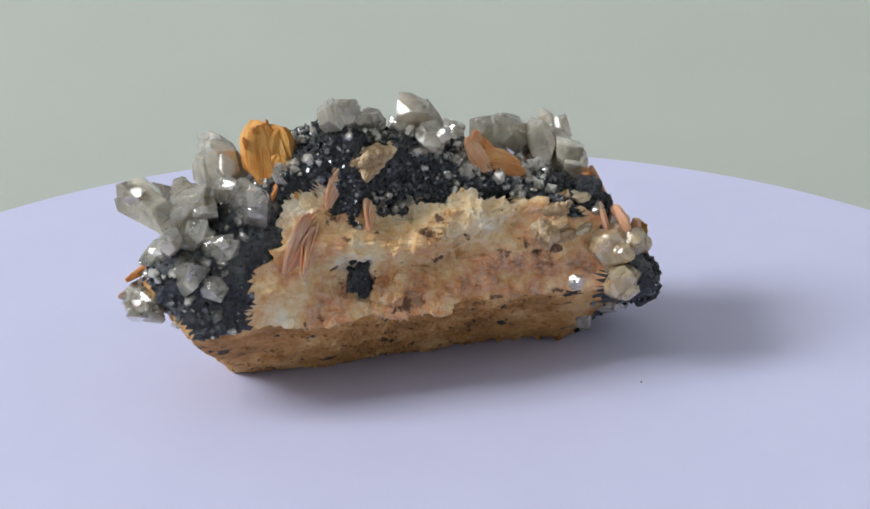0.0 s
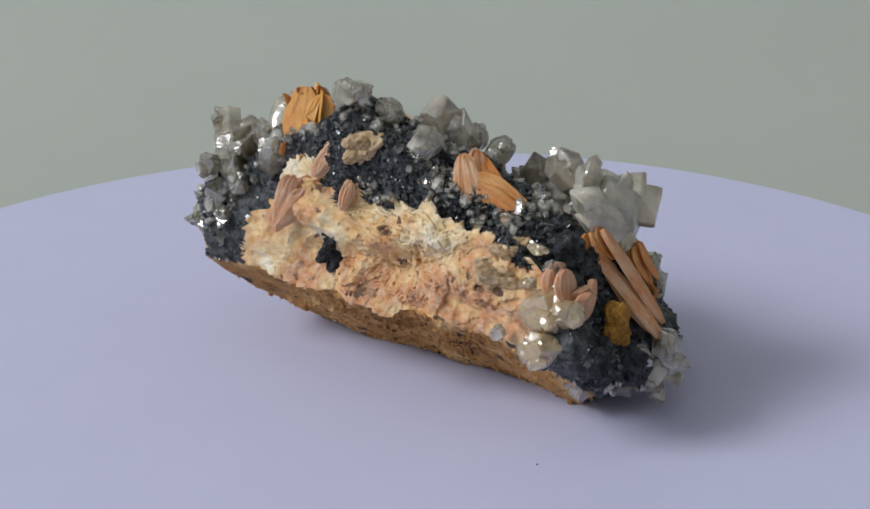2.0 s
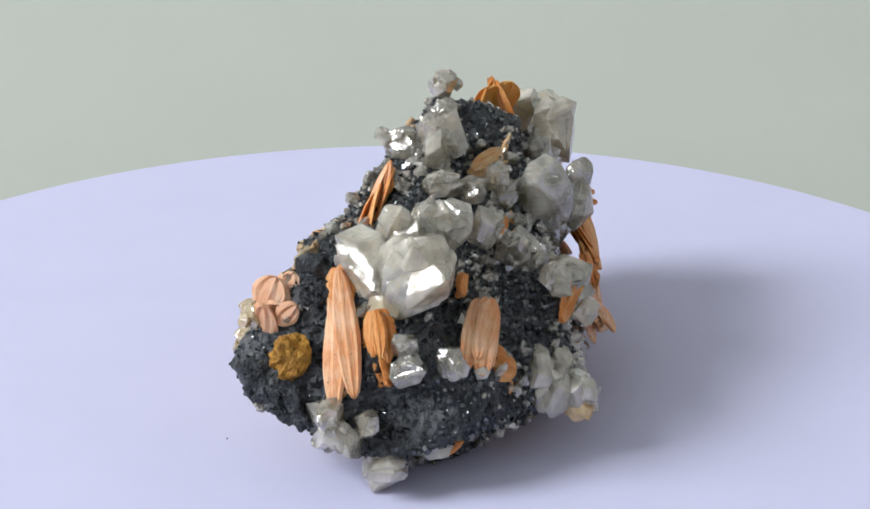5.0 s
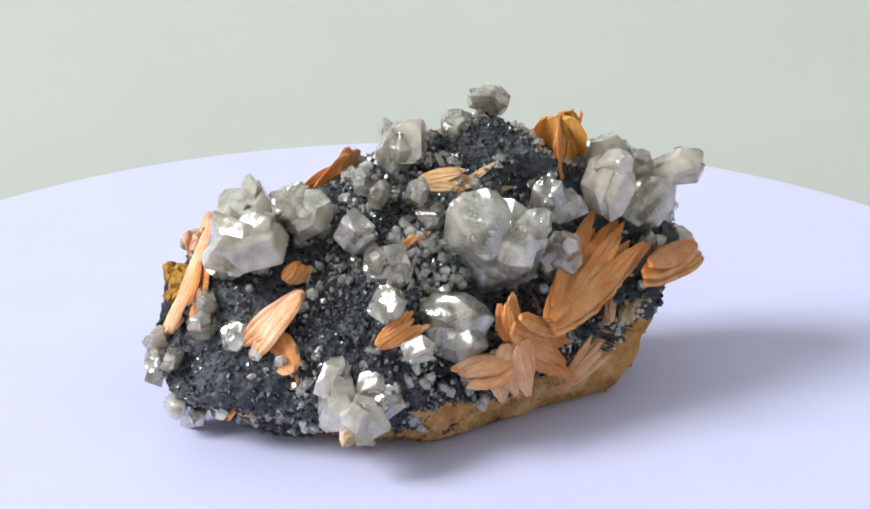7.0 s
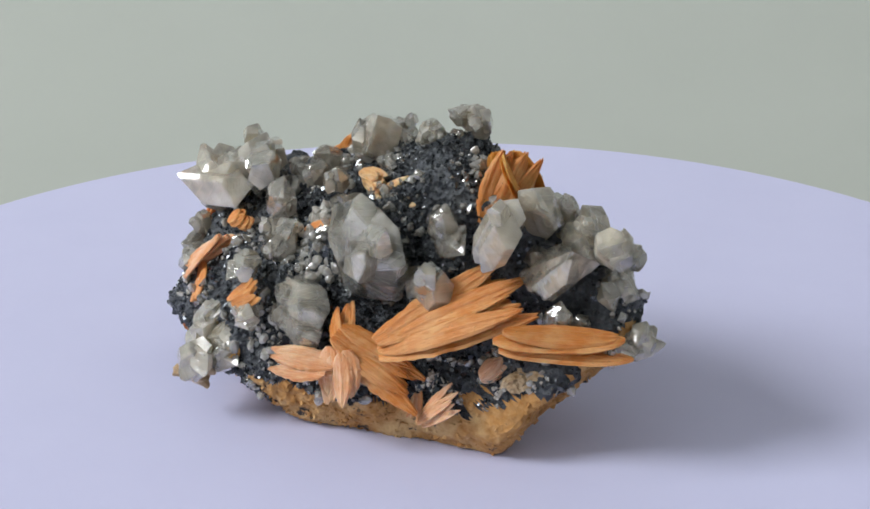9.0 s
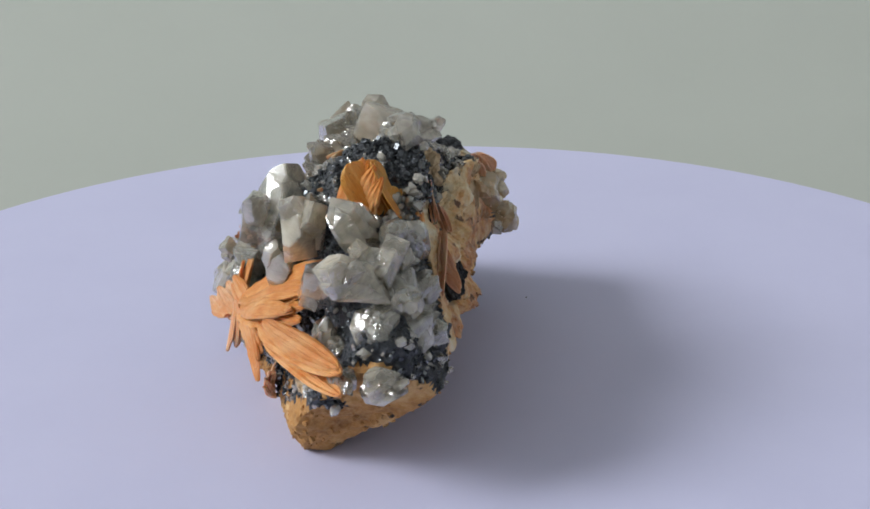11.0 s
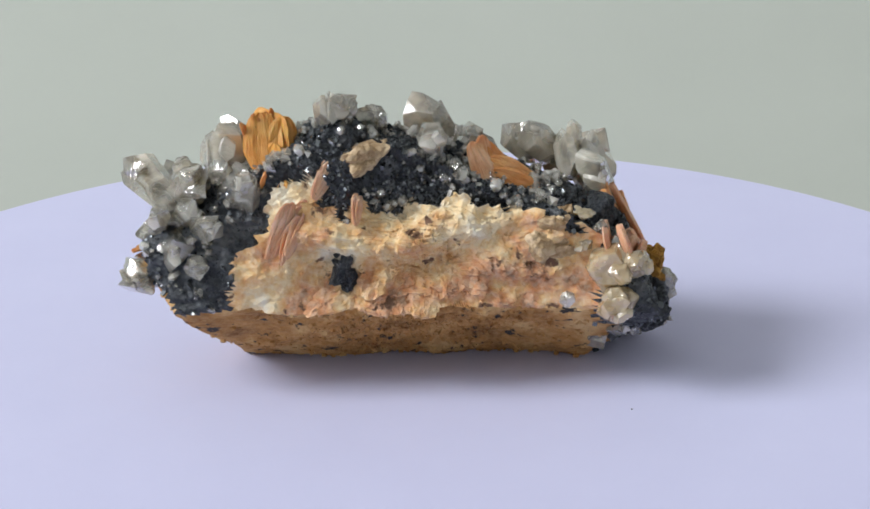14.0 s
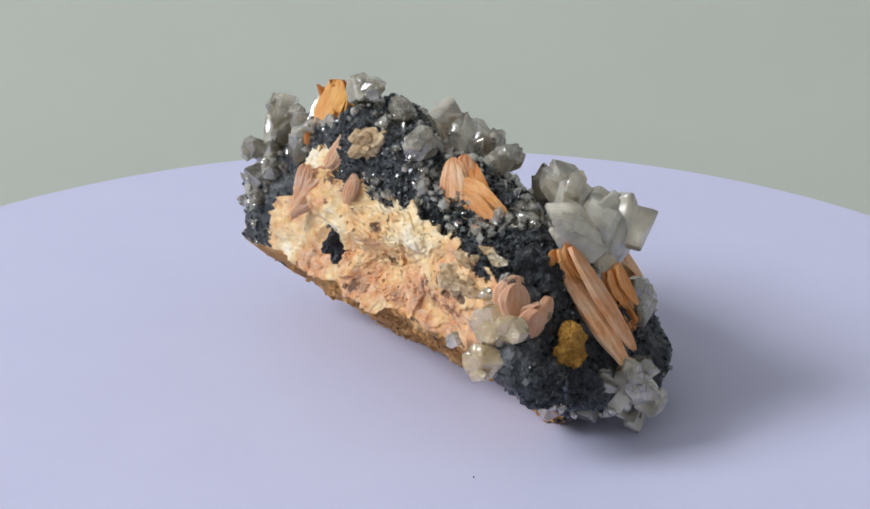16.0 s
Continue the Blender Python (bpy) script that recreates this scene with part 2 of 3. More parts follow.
# ---- specimen ----
specimen = tagged(new("mineral_specimen"), "mineral specimen with clear crystals and orange blades on dark crust", "mineral")
MM = 0.001
rng = random.Random(11)

CENTRE = np.array((-1.0, 9.0, 23.0))
# faces of the rock: a point on each in millimetres, its outward normal, and what it is made of
PLANES = [
    ((0, 10, -0.7), (0, 0, -1), "base"),
    ((-18.6, -14.0, 15.0), (0.20, -0.71, -0.67), "base"),
    ((33.5, 13.0, 4), (0.55, -0.50, -0.67), "base"),
    ((7.5, 11.5, 0), (0.20, -0.62, -0.76), "base"),
    ((0, -8.4, 27), (0.27, -0.94, 0.19), "pale"),
    ((-8, 5, 47), (0.08, 0.62, 0.78), "dark"),
    ((-22, 19.5, 10), (-0.65, 0.70, 0.28), "dark"),
    ((-22, 20, 6), (-0.56, 0.66, -0.50), "base"),
    ((33, 8, 31), (0.80, 0.10, 0.60), "dark"),
    ((41.5, 10, 13), (0.95, 0.0, 0.30), "dark"),
    ((42.5, 26, 9), (0.66, 0.62, 0.42), "dark"),
    ((41, 22, 8), (0.60, 0.05, -0.80), "dark"),
    ((-50, -10, 22), (-0.95, -0.15, 0.25), "dark"),
    ((-38, -3, 6), (-0.74, -0.30, -0.60), "base"),
    ((-25, -6, 43), (-0.52, -0.20, 0.83), "dark"),
    ((5, 39, 11), (0.05, 0.70, -0.71), "dark"),
    ((5, 38, 16), (0.05, 0.95, 0.30), "dark"),
    ((-8, 0, 49.3), (0.42, -0.1, 0.90), "dark"),
    ((-45, -19.5, 22), (-0.50, -0.86, 0.05), "dark"),
]
POINTS = np.array([p for p, _, _ in PLANES], float)
NORMALS = np.array([nrm for _, nrm, _ in PLANES], float)
NORMALS /= np.linalg.norm(NORMALS, axis=1)[:, None]
HEIGHTS = ((POINTS - CENTRE) * NORMALS).sum(1)


def rock_hit(d, power=40.0):
    """How far the rock reaches from its centre along d, and the face met there."""
    c = np.maximum(NORMALS @ d, 0.0) / HEIGHTS
    return float((c ** power).sum() ** (-1 / power)), int(c.argmax())


def zone(p, face):
    """What the surface is made of at p: the dark crust, the pale broken face or the brown base."""
    j = 2.2 * noise.noise(p * 0.16) + 1.6 * noise.noise(p * 0.5)
    kind = PLANES[face][2]
    if kind == "pale":
        left = -30 + (p.z - 15) * 0.36
        top = 36.5 - 0.10 * max(p.x - 8, 0) ** 1.2 + (5 if -24 < p.x < -15 else 0)
        if p.x + j < left or p.z + 1.9 * j > top or p.x + j > 33:
            kind = "dark"
    if kind == "base" and p.x + 1.5 * j > 33:
        kind = "dark"
    if kind == "dark" and p.z + 1.5 * j < 5.5 and p.y > 12 and p.x < 14:
        kind = "base"
    if kind != "pale" and p.x + j < -30 and p.z + 1.5 * j < 17 and p.y > -8:
        kind = "base" if p.z + 2 * j < 11 - 0.3 * (p.x + 38) else "dark"
    if kind == "base" and p.z + j > 9 and p.y > 14 and p.x > -30:
        kind = "dark"
    return kind


def rock_point(d):
    w = noise.noise_vector(Vector(d) * 4.0) * 0.07 + noise.noise_vector(Vector(d) * 11.0) * 0.015
    e = d + np.array(w)
    r, face = rock_hit(e / np.linalg.norm(e))
    p = Vector(CENTRE + d * r)
    kind = zone(p, face)
    big = noise.fractal(p * 0.085, 1.0, 2.0, 4)
    if kind == "pale" and p.x < -28:
        k = 0.9 * big + 0.5 * noise.fractal(p * 0.5, 0.8, 2.1, 5) - 0.7
    elif kind == "pale":
        step = noise.noise(Vector((p.x * 0.12, p.y * 0.12, p.z * 0.30)))
        relief = noise.noise(Vector((p.x * 0.10 + 7, p.y * 0.1, p.z * 0.15)))
        q = p + noise.noise_vector(p * 0.25) * 1.6
        chunk = 1.5 * (noise.cell(Vector((q.x * 0.13, q.y * 0.1, q.z * 0.20))) + 0.6 * noise.cell(Vector((q.x * 0.31 + 9, q.y * 0.2, q.z * 0.36))))
        k = 0.3 * chunk + 1.9 * big + 3.5 * relief + (1.7 * round(step * 4) / 4) + 0.22 * noise.ridged_multi_fractal(p * 0.20, 1.0, 2.1, 4, 1.0, 2.0) - 0.7 + 0.9 * min(max((20.0 - p.z) / 5.0, 0.0), 1.0)
    elif kind == "base":
        k = 0.9 * big + 0.5 * noise.fractal(p * 0.5, 0.8, 2.1, 5) - 0.5
    else:
        k = 2.0 * big + 0.9 * noise.ridged_multi_fractal(p * 0.42, 0.9, 2.1, 4, 1.0, 2.0) - 1.7
        if PLANES[face][2] == "pale" and -9 < p.x < 20:
            k -= 2.6
    k += 5.5 * math.exp(-(p - Vector((40, 3, 16))).length_squared / 110.0)
    p = p + Vector(d) * k
    p.z = max(p.z, 0.1)
    return p, kind


bm = bmesh.new()
bmesh.ops.create_icosphere(bm, subdivisions=7, radius=1.0)
ball = [np.array(v.co) for v in bm.verts]
trias = [tuple(v.index for v in f.verts) for f in bm.faces]
bm.free()
SHELL, ZONES = [], []
for d in ball:
    p, kind = rock_point(d / np.linalg.norm(d))
    SHELL.append(p)
    ZONES.append(kind)


def shell_part(name, kind, material, label):
    keep = [f for f in trias if sorted((ZONES[f[0]], ZONES[f[1]], ZONES[f[2]]))[1] == kind]
    used = sorted({i for f in keep for i in f})
    at = {i: k for k, i in enumerate(used)}
    me = bpy.data.meshes.new(name)
    me.from_pydata([SHELL[i] * MM for i in used], [], [tuple(at[i] for i in f) for f in keep])
    me.materials.append(material)
    ob = new(name, me)
    ob.parent = specimen
    ob["label"] = label
    return keep


dark_faces = shell_part("dark_crust", "dark", galena, "dark grey metallic crust")
pale_faces = shell_part("pale_face", "pale", pale_barite, "cream and pink broken barite face")
base_faces = shell_part("base_rock", "base", limonite, "brown ochre rock base with dark specks")


def frame_of(axis, normal):
    x = Vector(axis).normalized()
    z = Vector(normal)
    z = (z - x * z.dot(x)).normalized()
    return Matrix((x, z.cross(x), z)).transposed().to_4x4()


def hull_into(bm, size, style, rnd, m=Matrix()):
    """One broken lump: rings of corners along x, closed by a hull."""
    L, W, T = (s / 2 for s in size)
    sides, wild, rings = {"cream": (7, 0.30, ((-1, 0.5), (-0.5, 1), (0.4, 0.9), (1, 0.5))),
                          "ochre": (8, 0.3, ((-1, 0.5), (-0.5, 1), (0.5, 1), (1, 0.5))),
                          "dark": (6, 0.2, ((-1, 0.6), (-0.7, 0.9), (0.5, 1), (1, 0.6)))}[style]
    turn = rnd.uniform(0, 6.28)
    made = []
    for u, r in rings:
        lean = rnd.uniform(-0.14, 0.14)
        for i in range(sides):
            a = turn + 2 * math.pi * (i + rnd.uniform(-wild, wild)) / sides
            k = r * rnd.uniform(1 - wild, 1 + 0.6 * wild)
            made.append(bm.verts.new(m @ Vector((L * (u + lean * math.cos(a - turn) + rnd.uniform(-wild, wild) * 0.5), W * k * math.cos(a), T * k * math.sin(a)))))
    out = bmesh.ops.convex_hull(bm, input=made)
    bmesh.ops.delete(bm, geom=list({v for v in out["geom_interior"] + out["geom_unused"] if isinstance(v, bmesh.types.BMVert)}), context="VERTS")


def roughen(bm, size, amount):
    """Uneven, chipped faces of the broken lumps."""
    bmesh.ops.triangulate(bm, faces=bm.faces[:])
    for reach in (1.5, 0.62):
        long = [e for e in bm.edges if e.calc_length() > max(reach * MM, size * 0.10)]
        if long:
            bmesh.ops.subdivide_edges(bm, edges=long, cuts=1)
            bmesh.ops.triangulate(bm, faces=bm.faces[:])
    bm.normal_update()
    shift = Vector((size * 977, size * 331, 0)) * 1000
    for v in bm.verts:
        q = v.co * (2.6 / size) + shift
        v.co += v.normal * size * amount * (noise.noise(q) + 0.6 * noise.noise(q * 2.3))


def ring_planes(count, tilt, d, rnd, way=0, wild=0.05, turn=0.0):
    """Faces round the long axis; way 1 or -1 leans them over an end."""
    out = []
    for i in range(count):
        a = turn + 2 * math.pi * i / count + rnd.uniform(-wild, wild) * 2
        out.append((Vector((way, tilt * math.cos(a), tilt * math.sin(a))), d * rnd.uniform(1 - wild, 1 + wild)))
    return out


def cut_into(bm, size, style, rnd):
    """One clean crystal: a block cut by its flat growth faces."""
    bmesh.ops.create_cube(bm, size=2.0)
    turn = rnd.uniform(0, 1.0)
    if style == "point":
        planes = ring_planes(4, 1, 0.86, rnd, turn=0.78) + ring_planes(4, 0.95, 0.96, rnd, 1, 0.04) + ring_planes(3, 0.5, 1.05, rnd, -1)
    elif style == "block":
        planes = ring_planes(4, 1, 0.92, rnd, wild=0.03) + ring_planes(2, 0.5, 1.22, rnd, 1, 0.1, turn) + ring_planes(2, 0.8, 1.4, rnd, -1, 0.1)
    elif style == "giant":
        planes = ring_planes(6, 1, 0.90, rnd, turn=turn, wild=0.08)
        for way in (1, -1):
            planes += ring_planes(3, 0.62, 0.95, rnd, way, 0.10, turn) + ring_planes(4, 1.25, 1.36, rnd, way, 0.10, turn + 0.3)
    elif style == "milky":
        planes = ring_planes(4, 1, 0.80, rnd, turn=0.78, wild=0.10) + ring_planes(2, 1, 0.9, rnd, turn=turn)
        planes += ring_planes(3, 0.72, 0.96, rnd, 1, 0.10, turn) + ring_planes(2, 0.8, 1.1, rnd, -1, 0.10, turn)
    elif style == "yellow":
        planes = ring_planes(6, 1, 0.82, rnd, wild=0.2, turn=turn) + ring_planes(4, 0.8, 0.98, rnd, 1, 0.2, turn) + ring_planes(4, 0.7, 0.95, rnd, -1, 0.2)
    else:
        kind = rnd.random()
        planes = ring_planes(6, 1, 0.88, rnd, turn=turn, wild=0.07)
        if kind < 0.45:
            planes += ring_planes(3, 0.75, 0.96, rnd, 1, 0.08, turn) + ring_planes(3, 0.75, 1.0, rnd, -1, 0.08)
        elif kind < 0.75:
            planes += ring_planes(2, 0.85, 0.98, rnd, 1, 0.06, turn) + ring_planes(2, 0.3, 0.98, rnd, -1, 0.06)
        else:
            planes += ring_planes(6, 0.9, 1.12, rnd, 1, 0.06, turn) + ring_planes(4, 0.7, 1.05, rnd, -1, 0.06)
    for nrm, d in planes:
        bmesh.ops.bisect_plane(bm, geom=bm.verts[:] + bm.edges[:] + bm.faces[:], plane_co=nrm * (d / nrm.length_squared), plane_no=nrm, clear_outer=True, dist=1e-5)
        bmesh.ops.holes_fill(bm, edges=[e for e in bm.edges if e.is_boundary], sides=0)
    for v in bm.verts:
        v.co = Vector((v.co.x * size[0] / 2, v.co.y * size[1] / 2, v.co.z * size[2] / 2))
    bmesh.ops.remove_doubles(bm, verts=bm.verts[:], dist=min(size) * 0.02)
    bmesh.ops.recalc_face_normals(bm, faces=bm.faces[:])


def crystal(at, size, axis, normal, style):
    """One crystal of the specimen with twins grown through it, or a broken lump; millimetres."""
    rnd = random.Random(hash((round(at[0] * 10), round(at[1] * 10), round(at[2] * 10))) % 100003)
    material, label = STYLES[style]
    broken = style in ("cream", "dark", "ochre")
    main = None
    for i in range(1 + {"giant": 3, "clear": 2, "milky": 2, "yellow": 2, "smoky": 2, "cream": 6, "ochre": 5, "dark": 6}.get(style, 0)):
        bm, m, k = bmesh.new(), Matrix(), 1.0
        if broken:
            if i:
                k = rnd.uniform(0.30, 0.62)
                a, u = rnd.uniform(0, 6.28), rnd.uniform(-0.6, 0.6)
                m = Matrix.LocRotScale(Vector((u * size[0] * 0.45, math.cos(a) * size[1] * 0.42, math.sin(a) * size[2] * 0.42)) * MM,
                                       Euler((rnd.uniform(-1, 1), rnd.uniform(-0.6, 0.6), rnd.uniform(-0.8, 0.8))), None)
            hull_into(bm, [s * MM * k for s in size], style, rnd)
            bmesh.ops.bevel(bm, geom=bm.edges[:], offset=min(size) * MM * k * 0.02, segments=1, affect="EDGES", clamp_overlap=True)
            roughen(bm, min(size) * MM * k, {"cream": 0.13, "ochre": 0.18, "dark": 0.24}[style])
        else:
            if i == 1:
                k = rnd.uniform(0.72, 0.9)
                m = Matrix.LocRotScale(Vector((rnd.uniform(-0.1, 0.1) * size[0], rnd.choice((-1, 1)) * 0.22 * size[1], rnd.uniform(0.0, 0.16) * size[2])) * MM,
                                       Euler((rnd.uniform(-0.15, 0.15), rnd.uniform(-0.12, 0.12), rnd.choice((-1, 1)) * rnd.uniform(0.12, 0.5))), None)
            elif i:
                k = rnd.uniform(0.38, 0.6)
                a, u = rnd.uniform(0.3, 2.8), rnd.uniform(-0.8, 0.8)
                m = Matrix.LocRotScale(Vector((u * size[0] * 0.42, math.cos(a) * size[1] * 0.40, math.sin(a) * size[2] * 0.36)) * MM,
                                       Euler((rnd.uniform(-0.6, 0.6), rnd.uniform(-0.5, 0.5), rnd.uniform(-1.1, 1.1))), None)
            cut_into(bm, [s * MM * k for s in size], style, rnd)
            bmesh.ops.bevel(bm, geom=bm.edges[:], offset=min(size) * MM * k * 0.018, segments=2, affect="EDGES", clamp_overlap=True)
            if style == "yellow":
                roughen(bm, min(size) * MM * k, 0.07)
        if main is None:
            main = part("lump" if broken else "crystal", bm, material, specimen, label)
            main.matrix_local = Matrix.Translation(Vector(at) * MM) @ frame_of(axis, normal)
        else:
            part("side_lump" if broken else "side_crystal", bm, material, main).matrix_local = m


def blade_mesh(L, W, T, rnd, rounded):
    """A thin plate along x from its root at 0: a long lens with a frayed edge, or a round petal."""
    nu, nv = 20, 8
    bow, twist = rnd.uniform(-0.04, 0.04), rnd.uniform(-0.14, 0.14)
    skew = rnd.uniform(-0.25, 0.25)
    jag = [rnd.uniform(0.0, 0.05) for j in range(nv + 1)]
    top, low = [], []
    bm = bmesh.new()
    for i in range(nu + 1):
        u = i / nu
        if rounded:
            half = W / 2 * max(1 - (2 * u - 1) ** 2, 0.02) ** 0.42 * (1 + 0.05 * math.sin(9 * u + 20 * skew))
            fray = 0.02
        else:
            half = W / 2 * max(math.sin(math.pi * (0.07 + 0.90 * u ** 0.85)), 0.03) ** 0.75
            fray = 0.09
        a, b = half * rnd.uniform(1 - fray, 1 + fray), half * rnd.uniform(1 - fray, 1 + fray)
        rows = ([], [])
        for j in range(nv + 1):
            w = j / nv * 2 - 1
            y = (a if w > 0 else b) * w + (0 if rounded else skew * W * 0.35 * u)
            x = L * u * (1 - jag[j] * (0.4 if rounded else 1.0) * u * u)
            z = bow * L * math.sin(math.pi * u) + twist * y * u + T * 0.16 * math.sin(2.1 * j + 5 * skew) * (0.4 + u)
            t = T / 2 * (1 - abs(w) ** 4) * (1 - 0.6 * u ** 4) + T * 0.10
            rows[0].append(bm.verts.new((x, y, z + t)))
            rows[1].append(bm.verts.new((x, y, z - t)))
        top.append(rows[0])
        low.append(rows[1])
    for i in range(nu):
        for j in range(nv):
            bm.faces.new((top[i][j], top[i + 1][j], top[i + 1][j + 1], top[i][j + 1]))
            bm.faces.new((low[i][j], low[i][j + 1], low[i + 1][j + 1], low[i + 1][j]))
        bm.faces.new((top[i][0], low[i][0], low[i + 1][0], top[i + 1][0]))
        bm.faces.new((top[i][nv], top[i + 1][nv], low[i + 1][nv], low[i][nv]))
    for i in (0, nu):
        for j in range(nv):
            q = (top[i][j], top[i][j + 1], low[i][j + 1], low[i][j])
            bm.faces.new(q if i == 0 else q[::-1])
    return bm


def blades(at, size, axis, normal, style, count, spread=26.0):
    """A sheaf of barite blades about its middle, packed side by side and on top of one another; millimetres."""
    rnd = random.Random(hash((round(at[0] * 10), round(at[1] * 10), count)) % 100003)
    rounded = style in ("amber", "pink") or spread < 7
    L, W, T = size[0] * MM, size[1] * MM, size[2] * MM * 0.36
    count = max(4, round(2.6 * count)) if not rounded else 2 * count if count > 2 else count + 1
    material, label = PLATES[style]
    root = Matrix.Translation(Vector(at) * MM) @ frame_of(axis, normal) @ Matrix.Translation((-L / 2, 0, 0))
    main = None
    for i in range(count):
        s = i / (count - 1) - 0.5
        wide = (0.40 if count > 12 else 0.50 if count > 6 else 0.66) if not rounded else 0.72 if count > 2 else 1.0
        bm = blade_mesh(L * (rnd.uniform(0.78, 1.0) if i else 1.0), W * wide * rnd.uniform(0.8, 1.1), T, rnd, rounded)
        m = Matrix.Translation((rnd.uniform(-0.03, 0.12) * L, s * W * (0.25 if rounded else 0.30 if spread > 20 else 0.50), (i * 7 % 5 - 2) * T * 0.55 + s * T * (2.6 if spread > 15 else 1.4))) @ Euler(
            (radians(rnd.uniform(-16, 16)), radians(s * 8 + rnd.uniform(-4, 4)), radians(s * spread * 0.75 + rnd.uniform(-4, 4)))).to_matrix().to_4x4()
        if main is None:
            main = part("barite_blade", bm, material, specimen, label)
            main.matrix_local = root @ m
            base = m.inverted()
        else:
            part("blade", bm, material, main).matrix_local = base @ m


# ---- crystals and blades, side by side round the rock ----
crystal((18.3, 20.0, 39.8), (10.0, 5.9, 5.2), (-0.68, -0.34, 0.65), (-0.43, 0.90, 0.02), "clear")
crystal((-0.1, 7.0, 47.4), (7.7, 6.3, 5.8), (0.05, -0.37, 0.93), (0.08, 0.93, 0.37), "block")
crystal((-13.2, -5.0, 52.2), (6.0, 4.5, 4.4), (-0.96, -0.23, 0.14), (-0.15, 0.90, 0.41), "milky")
crystal((-7.5, 0.6, 49.1), (6.0, 4.5, 3.9), (-0.41, -0.32, 0.86), (-0.25, 0.94, 0.23), "clear")
crystal((-34.5, 2.9, 40.6), (12.4, 8.1, 6.6), (-0.33, -0.31, 0.89), (0.05, 0.94, 0.34), "milky")
crystal((-38.8, -10.4, 37.2), (9.3, 8.8, 7.8), (-0.90, -0.41, 0.16), (-0.39, 0.91, 0.13), "clear")
crystal((-41.6, -3.9, 34.7), (12.5, 7.9, 6.7), (-0.79, -0.32, 0.52), (0.04, 0.82, 0.58), "clear")
crystal((-16.4, 16.7, 32.6), (20.0, 16.0, 11.2), (-0.35, -0.04, 0.94), (-0.10, 0.99, 0.01), "giant")
crystal((-27.2, 11.9, 29.3), (9.9, 8.1, 5.6), (-0.59, -0.17, 0.79), (-0.16, 0.98, 0.09), "clear")
crystal((-24.2, 7.8, 39.0), (7.5, 5.8, 4.7), (-0.15, -0.08, 0.99), (-0.23, 0.97, 0.04), "smoky")
crystal((-27.3, 7.8, 36.9), (6.6, 4.9, 3.8), (-0.71, -0.17, 0.68), (-0.16, 0.98, 0.08), "smoky")
crystal((-9.9, 26.9, 23.0), (15.8, 10.3, 8.3), (-1.00, -0.06, -0.06), (-0.07, 0.98, 0.16), "giant")
crystal((-5.5, 35.6, 21.4), (5.6, 4.2, 3.6), (-0.90, -0.13, 0.42), (-0.23, 0.95, -0.19), "milky")
crystal((-0.2, 33.3, 28.1), (6.8, 5.5, 4.6), (-0.99, -0.04, 0.12), (0.03, 0.84, 0.55), "clear")
crystal((1.1, 25.3, 32.3), (7.6, 5.8, 4.6), (-0.89, 0.04, 0.46), (0.06, 1.00, 0.02), "clear")
crystal((6.7, 23.0, 36.7), (6.7, 6.6, 4.7), (-0.47, 0.02, 0.88), (-0.29, 0.94, -0.18), "smoky")
crystal((-5.5, 17.0, 37.2), (5.8, 4.3, 3.8), (-0.89, 0.04, 0.46), (0.22, 0.91, 0.35), "smoky")
crystal((25.7, 32.6, 21.4), (6.3, 5.3, 3.8), (-0.81, -0.16, 0.56), (0.24, 0.79, 0.56), "clear")
crystal((8.2, 36.3, 15.5), (9.3, 5.7, 4.6), (-0.17, -0.27, 0.95), (-0.72, 0.69, 0.07), "milky")
crystal((2.4, 36.7, 15.1), (6.6, 5.5, 3.7), (-0.88, -0.30, 0.37), (-0.09, 0.87, 0.48), "milky")
crystal((3.9, 41.8, 11.3), (8.4, 6.9, 5.0), (0.13, -0.34, 0.93), (-0.15, 0.92, 0.36), "milky")
crystal((-0.2, 37.6, 11.9), (5.9, 4.8, 3.7), (-0.74, -0.48, 0.46), (-0.54, 0.84, 0.02), "clear")
crystal((42.3, 23.1, 11.2), (6.2, 5.2, 4.0), (-0.74, -0.48, 0.46), (-0.38, 0.87, 0.29), "clear")
crystal((-43.4, -13.1, 30.2), (7.4, 5.4, 4.4), (-0.51, -0.32, -0.80), (-0.85, 0.06, 0.52), "clear")
crystal((-41.4, -18.0, 34.0), (5.8, 4.6, 3.9), (0.15, -0.87, 0.46), (-0.99, -0.10, 0.12), "clear")
crystal((-42.1, -3.5, 25.9), (6.4, 4.8, 4.0), (0.02, -0.17, 0.99), (-0.83, 0.55, 0.11), "smoky")
crystal((-44.2, -6.6, 25.3), (3.9, 3.3, 2.6), (-0.12, -0.72, 0.68), (-0.99, 0.15, -0.02), "clear")
crystal((-48.6, -9.6, 21.6), (6.9, 4.5, 3.9), (-0.14, -0.97, 0.22), (-0.86, 0.22, 0.45), "smoky")
crystal((-46.6, -16.3, 20.8), (8.9, 5.4, 4.4), (0.09, -0.94, 0.31), (-0.70, 0.17, 0.70), "clear")
